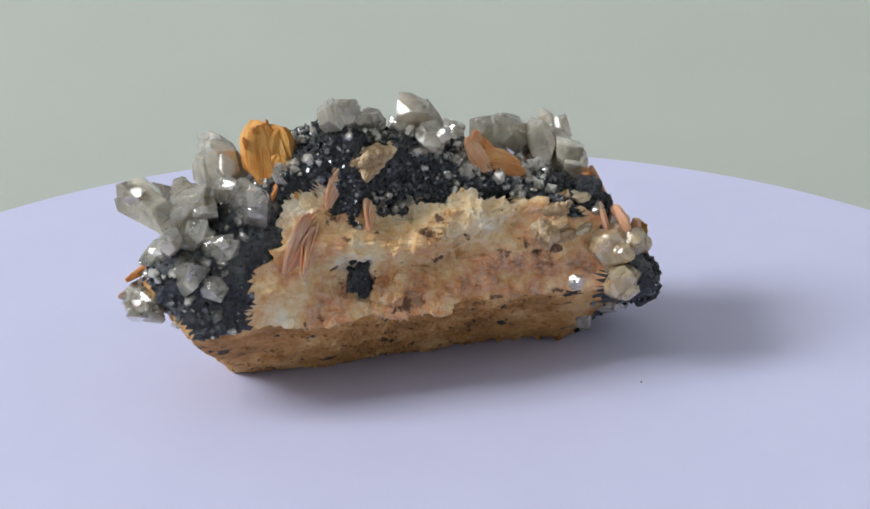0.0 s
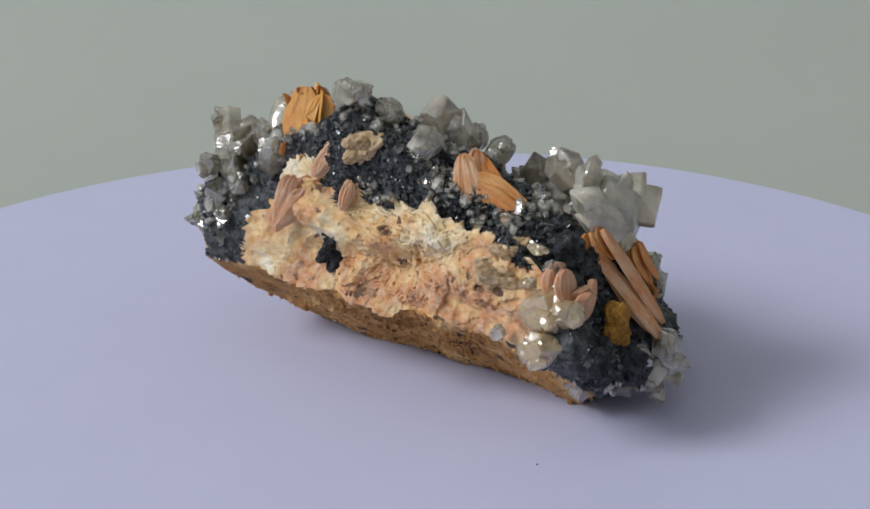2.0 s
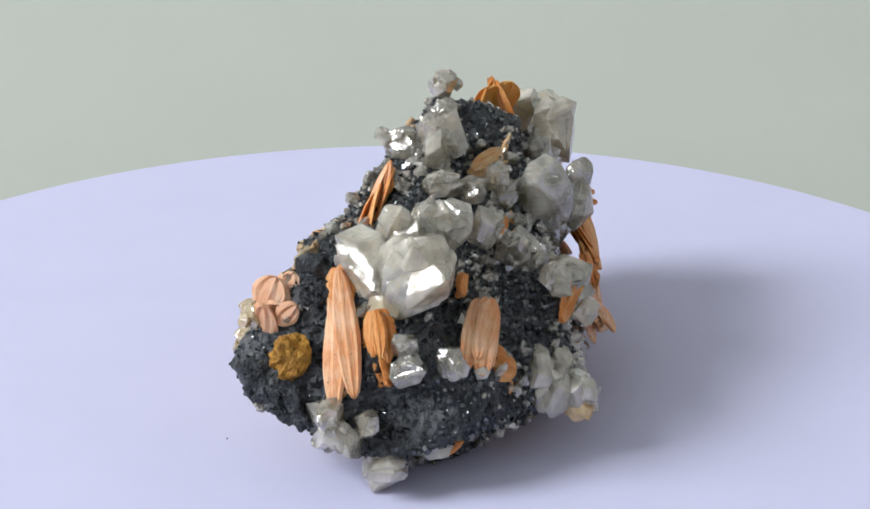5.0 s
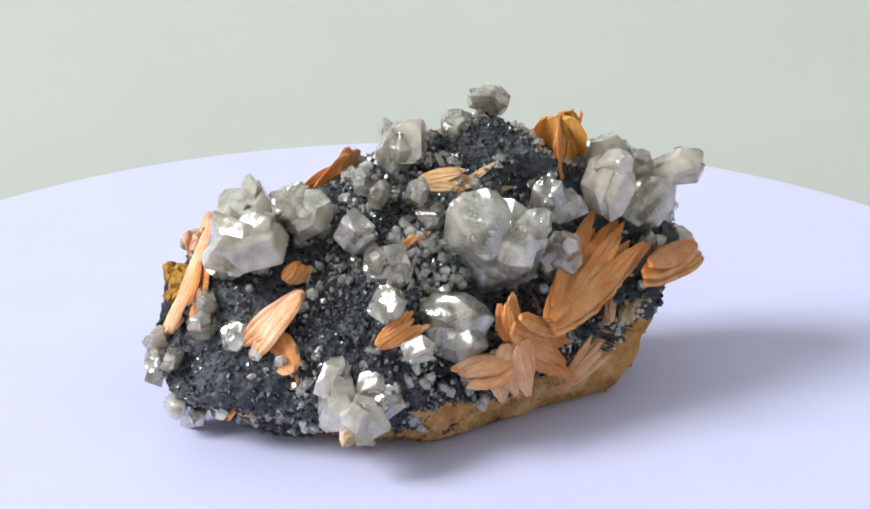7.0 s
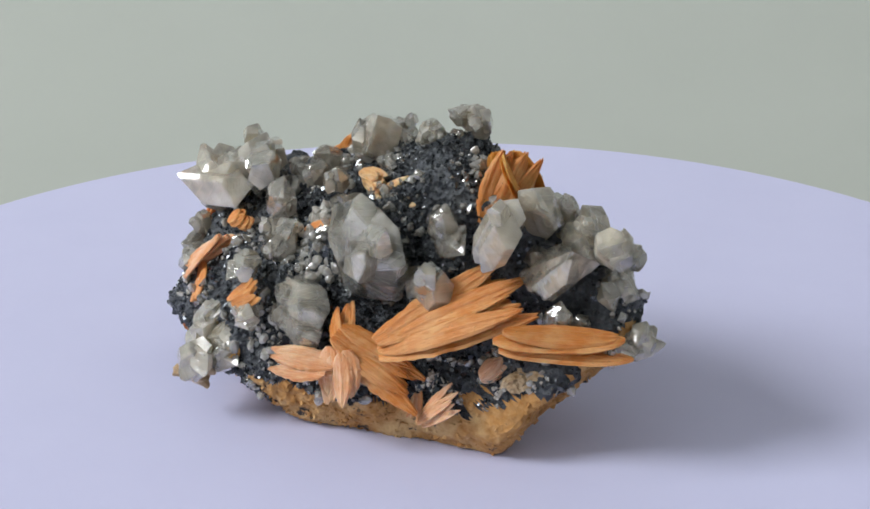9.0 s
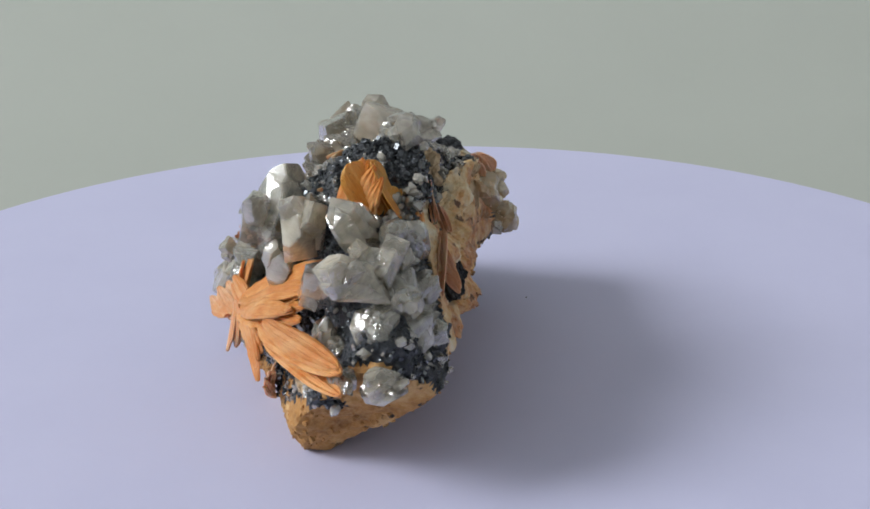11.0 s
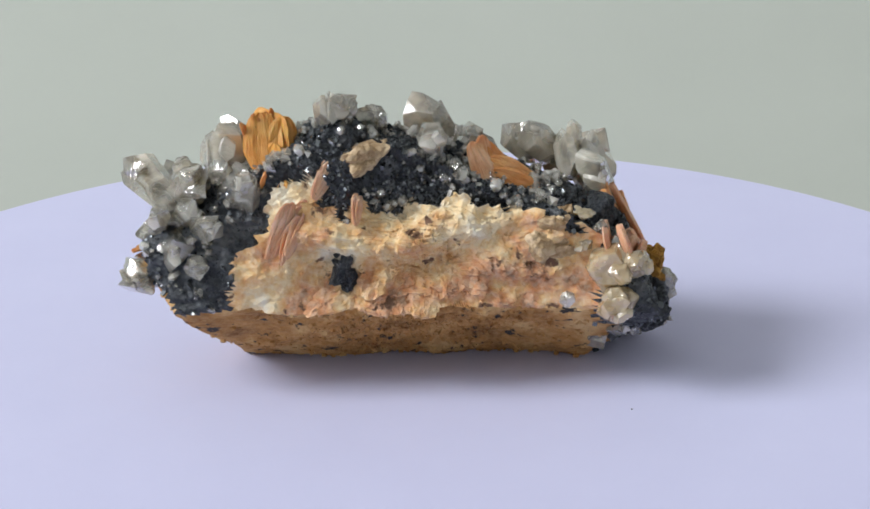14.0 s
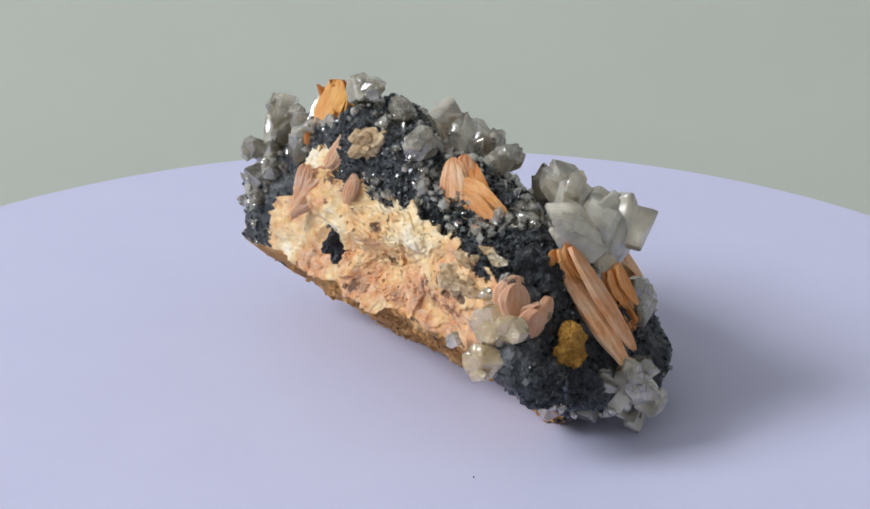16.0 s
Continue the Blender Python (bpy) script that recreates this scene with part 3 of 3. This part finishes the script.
crystal((-45.4, -11.5, 37.7), (14.0, 6.1, 5.6), (0.74, -0.45, -0.50), (-0.36, -0.89, 0.28), "clear")
crystal((-38.1, -12.9, 37.0), (10.4, 6.2, 5.1), (0.77, -0.20, 0.61), (-0.14, -0.98, -0.14), "clear")
crystal((-44.2, -15.1, 31.0), (7.6, 3.9, 3.7), (0.67, -0.03, 0.74), (-0.50, -0.76, 0.42), "clear")
crystal((-34.5, -4.6, 42.4), (10.7, 7.6, 6.2), (-0.26, 0.41, 0.88), (-0.06, -0.91, 0.41), "milky")
crystal((-29.4, -10.9, 37.2), (11.5, 9.0, 7.1), (-0.12, 0.23, 0.97), (-0.37, -0.91, 0.17), "giant")
crystal((-46.9, -16.9, 21.7), (9.2, 5.2, 4.2), (0.74, -0.45, -0.50), (-0.40, -0.89, 0.21), "clear")
crystal((-37.8, -15.2, 33.5), (8.6, 5.8, 4.6), (0.54, -0.25, 0.80), (-0.29, -0.95, -0.11), "clear")
crystal((-39.0, -18.1, 28.4), (7.2, 7.0, 4.6), (0.73, -0.52, 0.46), (-0.69, -0.60, 0.41), "clear")
crystal((-34.4, -19.5, 26.0), (5.2, 3.9, 3.3), (0.86, -0.50, 0.12), (-0.51, -0.86, 0.01), "smoky")
crystal((-32.5, -17.1, 31.9), (6.7, 4.8, 4.2), (0.77, -0.31, 0.56), (-0.41, -0.91, 0.05), "clear")
crystal((-13.7, -5.2, 52.2), (6.3, 4.4, 3.8), (-0.09, 0.39, 0.92), (0.00, -0.92, 0.39), "milky")
crystal((2.2, 8.2, 46.6), (8.9, 6.8, 5.0), (0.10, 0.27, 0.96), (0.13, -0.96, 0.26), "point")
crystal((3.2, 0.7, 45.6), (9.0, 5.4, 4.9), (-0.36, 0.93, 0.06), (0.85, 0.30, 0.43), "smoky")
crystal((1.9, 8.1, 47.1), (6.9, 6.0, 4.8), (-0.38, 0.35, 0.86), (0.77, 0.63, 0.09), "clear")
crystal((-7.4, 0.7, 48.9), (5.8, 4.6, 4.0), (-0.26, 0.05, 0.97), (0.62, 0.77, 0.12), "clear")
crystal((-11.8, -3.7, 52.6), (5.4, 4.2, 4.0), (-0.03, 0.89, 0.46), (0.68, -0.32, 0.66), "clear")
crystal((7.1, 13.6, 41.8), (9.0, 4.4, 3.8), (-0.25, 0.93, 0.27), (0.96, 0.27, -0.06), "clear")
crystal((3.3, 16.9, 41.4), (6.3, 4.4, 3.8), (-0.29, 0.78, 0.56), (0.95, 0.15, 0.28), "smoky")
crystal((42.1, 25.3, 10.7), (6.3, 3.9, 3.5), (0.11, 0.72, -0.69), (0.83, 0.31, 0.46), "clear")
crystal((37.7, 29.3, 6.2), (7.5, 4.6, 3.6), (-0.57, 0.79, 0.24), (0.78, 0.43, 0.46), "milky")
crystal((40.7, 19.4, 11.7), (8.2, 5.9, 3.6), (-0.04, 0.85, -0.53), (0.88, 0.28, 0.38), "milky")
crystal((38.7, 26.6, 13.2), (5.1, 4.6, 3.5), (-0.29, 0.78, 0.56), (0.90, 0.02, 0.43), "clear")
crystal((29.1, 32.3, 6.8), (6.7, 3.8, 3.2), (-0.57, 0.79, 0.24), (0.70, 0.31, 0.64), "milky")
crystal((3.0, 25.5, 32.7), (6.7, 4.9, 4.3), (-0.22, 0.42, 0.88), (0.83, 0.55, -0.05), "smoky")
crystal((-3.0, 16.6, 42.0), (5.8, 4.2, 3.9), (-0.33, 0.20, 0.92), (0.74, 0.66, 0.12), "smoky")
crystal((-1.1, 26.6, 30.6), (6.4, 5.0, 4.3), (0.16, 0.66, -0.73), (0.82, 0.32, 0.47), "smoky")
crystal((31.9, 12.9, 6.3), (6.3, 5.3, 4.6), (0.16, 0.46, 0.87), (0.75, -0.63, 0.20), "milky")
crystal((29.2, -4.0, 19.6), (3.1, 2.5, 2.3), (0.65, 0.40, 0.65), (0.08, -0.88, 0.46), "milky")
crystal((25.5, 0.6, 28.8), (10.7, 8.2, 4.3), (0.86, 0.49, 0.16), (0.50, -0.87, 0.01), "cream")
crystal((30.3, 3.3, 33.3), (4.5, 2.1, 2.1), (0.91, 0.41, -0.08), (0.36, -0.66, 0.66), "yellow")
crystal((31.1, 1.3, 27.9), (4.6, 2.1, 2.1), (0.87, 0.48, 0.13), (0.50, -0.86, -0.11), "yellow")
crystal((35.4, 0.8, 24.2), (10.8, 8.8, 7.2), (0.23, 0.31, 0.92), (0.49, -0.86, 0.17), "yellow")
crystal((37.9, -2.1, 18.7), (8.8, 5.9, 5.7), (0.91, 0.34, 0.22), (0.29, -0.93, 0.23), "yellow")
crystal((33.6, 3.8, 30.6), (2.9, 2.5, 2.3), (0.69, 0.23, 0.68), (0.49, -0.84, -0.21), "clear")
crystal((-7.7, -5.7, 43.8), (8.8, 5.5, 3.9), (0.85, 0.37, 0.37), (0.39, -0.92, 0.03), "cream")
crystal((32.6, 8.8, 30.0), (10.0, 8.0, 6.4), (-0.13, -0.17, 0.98), (0.99, 0.08, 0.14), "dark")
crystal((-9.3, -9.6, 25.2), (10.3, 3.6, 6.9), (-0.06, 0.29, 0.96), (-0.00, -0.96, 0.29), "dark")
blades((-7.0, 11.6, 41.9), (8.7, 4.4, 1.3), (-0.99, 0.07, 0.08), (0.09, 0.92, 0.37), "cream", 4)
blades((-12.4, 10.3, 41.1), (9.8, 3.4, 1.1), (-0.89, -0.21, 0.40), (-0.11, 0.96, 0.27), "cream", 3)
blades((-1.9, 34.5, 23.9), (8.9, 4.0, 0.9), (-0.75, -0.25, 0.61), (-0.14, 0.97, 0.22), "orange", 3)
blades((-3.1, 19.7, 32.6), (8.7, 3.8, 1.3), (-0.89, -0.29, 0.34), (-0.18, 0.93, 0.31), "orange", 2)
blades((16.4, 27.0, 30.5), (4.7, 3.8, 1.3), (-0.68, -0.34, 0.65), (-0.22, 0.94, 0.26), "orange", 2)
blades((32.3, 24.2, 21.0), (9.0, 5.3, 2.2), (-0.57, -0.50, 0.66), (-0.33, 0.87, 0.37), "orange", 2)
blades((-1.4, 37.6, 12.5), (4.0, 2.2, 0.9), (-0.25, -0.29, 0.92), (-0.30, 0.93, 0.21), "ochre", 2)
blades((-31.5, 13.0, 9.1), (10.7, 3.3, 1.0), (-0.66, -0.34, 0.67), (-0.22, 0.94, 0.25), "peach", 4)
blades((-27.0, 14.7, 9.1), (6.3, 2.5, 1.0), (-0.31, 0.44, -0.84), (-0.28, 0.80, 0.52), "peach", 2)
blades((23.9, 31.7, 6.9), (6.4, 2.5, 1.4), (-0.94, -0.33, -0.08), (-0.33, 0.87, 0.37), "cream", 2)
blades((-35.8, 5.1, 16.2), (5.1, 3.6, 1.3), (-0.09, -0.85, 0.52), (-0.92, 0.27, 0.28), "pink", 3)
blades((-26.8, -2.6, 43.8), (14.0, 8.0, 1.5), (-0.06, -0.44, 0.90), (-0.90, 0.40, 0.09), "orange", 3, 8)
blades((-24.6, -11.4, 40.2), (3.7, 2.6, 0.9), (0.37, -0.02, 0.93), (-0.93, 0.03, 0.37), "orange", 1)
blades((-25.8, -4.3, 45.1), (10.3, 10.0, 1.5), (-0.01, 0.38, 0.93), (-0.19, -0.91, 0.37), "amber", 2, 6)
blades((-23.4, -7.3, 41.5), (7.2, 5.7, 1.3), (0.27, 0.05, 0.96), (-0.27, -0.96, 0.12), "amber", 3, 14)
blades((-24.8, -6.4, 44.8), (11.5, 9.0, 1.4), (-0.08, 0.37, 0.93), (0.41, -0.83, 0.37), "amber", 2, 16)
blades((-23.0, -10.4, 37.2), (7.2, 4.0, 1.1), (0.42, -0.00, 0.91), (-0.31, -0.94, 0.14), "amber", 3)
blades((-20.3, -13.9, 30.7), (13.3, 4.4, 0.9), (0.37, 0.11, 0.92), (0.67, -0.72, -0.18), "pink", 4, 10)
blades((-14.0, -9.9, 40.1), (8.0, 3.2, 0.8), (0.34, 0.37, 0.86), (0.61, -0.79, 0.10), "pink", 2, 10)
blades((-18.0, -13.6, 31.2), (11.8, 3.9, 0.9), (0.21, 0.64, 0.74), (0.90, -0.41, 0.10), "pink", 4, 10)
blades((-7.9, -9.3, 34.8), (5.5, 2.5, 0.8), (-0.00, 0.40, 0.92), (0.81, -0.53, 0.24), "pink", 3, 20)
blades((27.5, 33.8, 7.5), (4.9, 2.4, 0.9), (-0.57, 0.41, 0.71), (0.80, 0.47, 0.37), "orange", 2)
crystal((4.4, 42.1, 9.0), (6.4, 4.5, 4.5), (-0.48, -0.88, -0.00), (-0.67, 0.37, 0.64), "cream")
crystal((-38.8, 0.9, 15.0), (7.2, 4.5, 2.7), (-0.16, -0.91, 0.37), (-0.75, 0.36, 0.55), "cream")
# the great fan of orange blades and its neighbours
blades((-31.8, 10.6, 25.2), (25.5, 10.5, 1.3), (-0.43, -0.82, 0.38), (-0.45, 0.62, 0.60), "orange", 7, 22)
blades((-46.2, -1.6, 23.8), (22.0, 6.6, 2.4), (-0.40, -0.91, -0.08), (-0.52, 0.28, 0.80), "orange", 2, 6)
blades((-24.4, 20.4, 16.8), (17.5, 8.0, 2.0), (-0.56, -0.64, -0.56), (-0.40, 0.80, 0.40), "orange", 3, 7.5)
blades((-15.6, 30.6, 15.6), (11.5, 5.4, 1.4), (0.70, 0.66, 0.08), (-0.30, 0.60, 0.72), "peach", 2, 9)
blades((-19.4, 24.6, 22.6), (8.0, 4.0, 1.4), (0.10, -0.20, 0.97), (-0.45, 0.84, 0.20), "orange", 1, 8)
blades((-20.4, 26.0, 14.0), (9.5, 9.0, 1.8), (-0.20, 0.10, -0.95), (-0.55, 0.80, 0.10), "peach", 4, 9)
# plates on the shoulder of the pale face
blades((14.8, 5.2, 37.8), (14.5, 9.0, 1.7), (-0.62, 0.05, 0.78), (0.66, -0.58, 0.46), "orange", 2, 6)
blades((12.0, 3.6, 39.4), (12.5, 6.0, 1.4), (-0.40, 0.10, 0.90), (0.80, -0.58, 0.10), "peach", 2, 6)
blades((17.6, 6.6, 37.4), (11.5, 6.5, 1.4), (-0.80, -0.35, 0.45), (0.40, -0.80, 0.45), "orange", 2, 6)
# the end of the rock: a cluster of milky crystals over two pale sheaves of blades
crystal((29.4, 18.6, 35.8), (14.0, 8.4, 5.6), (0.05, 0.76, -0.62), (0.88, 0.10, 0.46), "milky")
crystal((26.8, 25.6, 34.2), (12.5, 11.0, 7.0), (-0.45, 0.75, 0.45), (0.62, 0.64, 0.46), "milky")
crystal((24.0, 27.5, 34.8), (15.0, 9.0, 8.0), (-0.82, -0.57, 0.05), (-0.30, 0.75, 0.50), "milky")
crystal((24.0, 20.2, 39.0), (10.0, 8.4, 5.0), (-0.30, 0.40, 0.87), (0.75, 0.50, 0.30), "milky")
crystal((15.0, 22.6, 39.4), (10.5, 8.0, 6.0), (-0.80, 0.20, 0.50), (0.30, 0.85, 0.40), "clear")
crystal((30.6, 22.6, 29.8), (8.0, 6.0, 4.5), (0.10, 0.90, -0.20), (0.80, 0.20, 0.50), "amberglass")
crystal((31.8, 28.0, 25.0), (5.4, 4.4, 4.0), (0.20, 0.50, 0.85), (0.60, 0.70, 0.40), "smoky")
crystal((32.0, 29.4, 20.8), (6.2, 5.2, 4.2), (-0.60, 0.70, 0.30), (0.65, 0.65, 0.30), "smoky")
crystal((7.6, 38.4, 13.2), (9.0, 8.0, 5.6), (-0.55, 0.40, 0.60), (0.50, 0.80, 0.30), "milky")
crystal((42.6, 22.0, 14.6), (6.0, 4.6, 4.0), (-0.50, 0.60, 0.60), (0.80, 0.50, 0.40), "clear")
crystal((35.0, 27.2, 3.8), (8.0, 5.0, 4.0), (-0.60, 0.70, 0.10), (0.70, 0.60, 0.20), "milky")
crystal((42.2, 13.4, 14.6), (8.5, 6.4, 5.0), (0.10, 0.60, -0.70), (0.85, 0.35, 0.30), "dark")
crystal((43.0, 6.0, 15.6), (8.0, 6.0, 5.0), (0.00, 0.50, 0.80), (0.90, 0.10, 0.30), "dark")
crystal((41.0, 11.8, 20.2), (8.6, 5.6, 4.6), (-0.20, 0.20, 0.95), (0.85, 0.35, 0.22), "ochre")
crystal((40.4, 1.8, 25.0), (6.0, 5.0, 4.4), (0.10, 0.40, 0.86), (0.80, -0.50, 0.20), "yellow")
blades((36.6, 18.8, 25.2), (21.5, 6.2, 2.6), (0.40, 0.44, -0.80), (0.80, 0.30, 0.52), "peach", 2, 6)
blades((33.0, 15.8, 31.2), (9.0, 6.0, 1.8), (0.30, 0.40, -0.86), (0.80, 0.40, 0.45), "orange", 1, 8)
blades((34.2, 24.4, 26.2), (9.0, 5.0, 2.0), (0.25, 0.30, -0.90), (0.85, 0.50, 0.30), "orange", 1, 8)
blades((18.4, 32.4, 24.6), (14.0, 5.4, 2.2), (0.62, 0.36, -0.62), (0.40, 0.82, 0.44), "peach", 2, 6)
blades((18.0, 35.2, 18.4), (9.0, 6.0, 2.6), (-0.56, 0.57, -0.60), (0.60, 0.75, 0.30), "orange", 1, 6)
blades((36.8, 4.0, 28.6), (7.5, 7.0, 3.4), (-0.30, 0.20, 0.92), (0.80, 0.40, 0.40), "pink", 1, 6)
blades((39.8, 5.4, 25.0), (7.0, 6.6, 3.4), (0.20, 0.30, 0.90), (0.85, 0.30, 0.40), "pink", 1, 6)
blades((38.2, 8.4, 26.2), (5.6, 4.6, 3.0), (-0.30, 0.60, 0.70), (0.75, 0.55, 0.35), "pink", 1, 6)


# ---- crust of small crystals, too many to count ----
def scatter(name, faces, amount, low, high, material, label, sink, shapes, seed, keep=lambda p: True):
    """Small crystals set into the given faces of the rock, joined."""
    rnd = random.Random(seed)
    verts, polys = [], []
    for _ in range(amount):
        f = rnd.choice(faces)
        a, b = sorted((rnd.random(), rnd.random()))
        p0, p1, p2 = (SHELL[i] for i in f)
        p = p0 * a + p1 * (b - a) + p2 * (1 - b)
        if not keep(p):
            continue
        nrm = (p1 - p0).cross(p2 - p0).normalized()
        s = low + (high - low) * rnd.random() ** 2.2
        q = (nrm + Vector((rnd.uniform(-1, 1), rnd.uniform(-1, 1), rnd.uniform(-1, 1))) * 0.8).to_track_quat("Z", "Y") @ Euler((0, 0, rnd.uniform(0, 6.3))).to_quaternion()
        corners, sides = rnd.choice(shapes)
        k = len(verts)
        sx, sy, sz = (s * rnd.uniform(0.65, 1.2) for _ in range(3))
        for c in corners:
            verts.append((p + nrm * s * sink + q @ Vector((c[0] * sx, c[1] * sy, c[2] * sz))) * MM)
        polys.extend(tuple(k + i for i in side) for side in sides)
    me = bpy.data.meshes.new(name)
    me.from_pydata(verts, [], polys)
    me.materials.append(material)
    ob = new(name, me)
    ob.parent = specimen
    tagged(ob, label, kind="stuff")


CUBE = ([(x, y, z) for x in (-1, 1) for y in (-1, 1) for z in (-1, 1)],
        [(0, 1, 3, 2), (4, 6, 7, 5), (0, 4, 5, 1), (2, 3, 7, 6), (0, 2, 6, 4), (1, 5, 7, 3)])
OCTA = ([(1, 0, 0), (-1, 0, 0), (0, 1, 0), (0, -1, 0), (0, 0, 1.1), (0, 0, -1.1)],
        [(0, 2, 4), (2, 1, 4), (1, 3, 4), (3, 0, 4), (2, 0, 5), (1, 2, 5), (3, 1, 5), (0, 3, 5)])
PLATE = ([(-1, -0.7, -0.16), (1, -0.8, -0.1), (1.1, 0.7, -0.16), (-0.8, 0.8, -0.1), (-0.8, -0.6, 0.16), (0.8, -0.6, 0.12), (0.9, 0.6, 0.16), (-0.6, 0.6, 0.1)],
         [(3, 2, 1, 0), (4, 5, 6, 7), (0, 1, 5, 4), (1, 2, 6, 5), (2, 3, 7, 6), (3, 0, 4, 7)])
RICE = ([(math.cos(a) * r, math.sin(a) * r, z) for z, r in ((-1.0, 0.7), (0.5, 0.8), (1.2, 0.25)) for a in (0, 1.05, 2.09, 3.14, 4.19, 5.24)],
        [tuple(range(5, -1, -1)), tuple(range(12, 18))] + [(k + i, k + (i + 1) % 6, k + 6 + (i + 1) % 6, k + 6 + i) for k in (0, 6) for i in range(6)])
scatter("galena_druse", dark_faces, 30000, 0.10, 0.48, glint, "tiny dark metallic crystal grains", 0.2, [CUBE, OCTA, OCTA, PLATE, RICE], 1)
def drusy(p):
    return noise.noise(p * 0.11) > -0.08 and not (p.x > 27 and p.z < 26)


scatter("crystal_druse", dark_faces, 1700, 0.35, 1.45, STYLES["smoky"][0], "small greyish glassy crystals", 0.4, [RICE, OCTA, RICE], 2, drusy)
scatter("clear_druse", dark_faces, 1200, 0.3, 1.4, STYLES["clear"][0], "small clear crystals", 0.5, [RICE, OCTA, RICE], 3, drusy)
scatter("foot_druse", dark_faces, 9000, 0.4, 1.5, STYLES["milky"][0], "small whitish crystals", 0.4, [RICE, OCTA, CUBE], 6,
        lambda p: p.x > 36 and 6 < p.y < 24 and p.z < 13 and noise.noise(p * 0.2) > -0.1)
scatter("toe_druse", dark_faces, 16000, 0.25, 0.9, STYLES["milky"][0], "small whitish crystals", 0.3, [RICE, OCTA, PLATE], 7,
        lambda p: p.x < -27 and p.y > -6 and p.z < 17 and noise.noise(p * 0.3) > 0.0)
scatter("face_rubble", pale_faces, 320, 0.15, 0.7, pale_barite, "broken flakes of the pale face", 0.0, [PLATE, OCTA, PLATE], 4, lambda p: p.x > -28)
scatter("base_grit", base_faces, 2600, 0.12, 0.5, limonite, "coarse grains of the brown base", 0.1, [CUBE, OCTA], 5)


# ---- motion ----
def motions():
    def turn(t):
        return pose(0, 0, 0, 0, 0, -26.845 * t)
    for thing in (specimen, turntable):
        walk(thing, [(0.5 * i, turn(0.5 * i)) for i in range(33)])


motions()
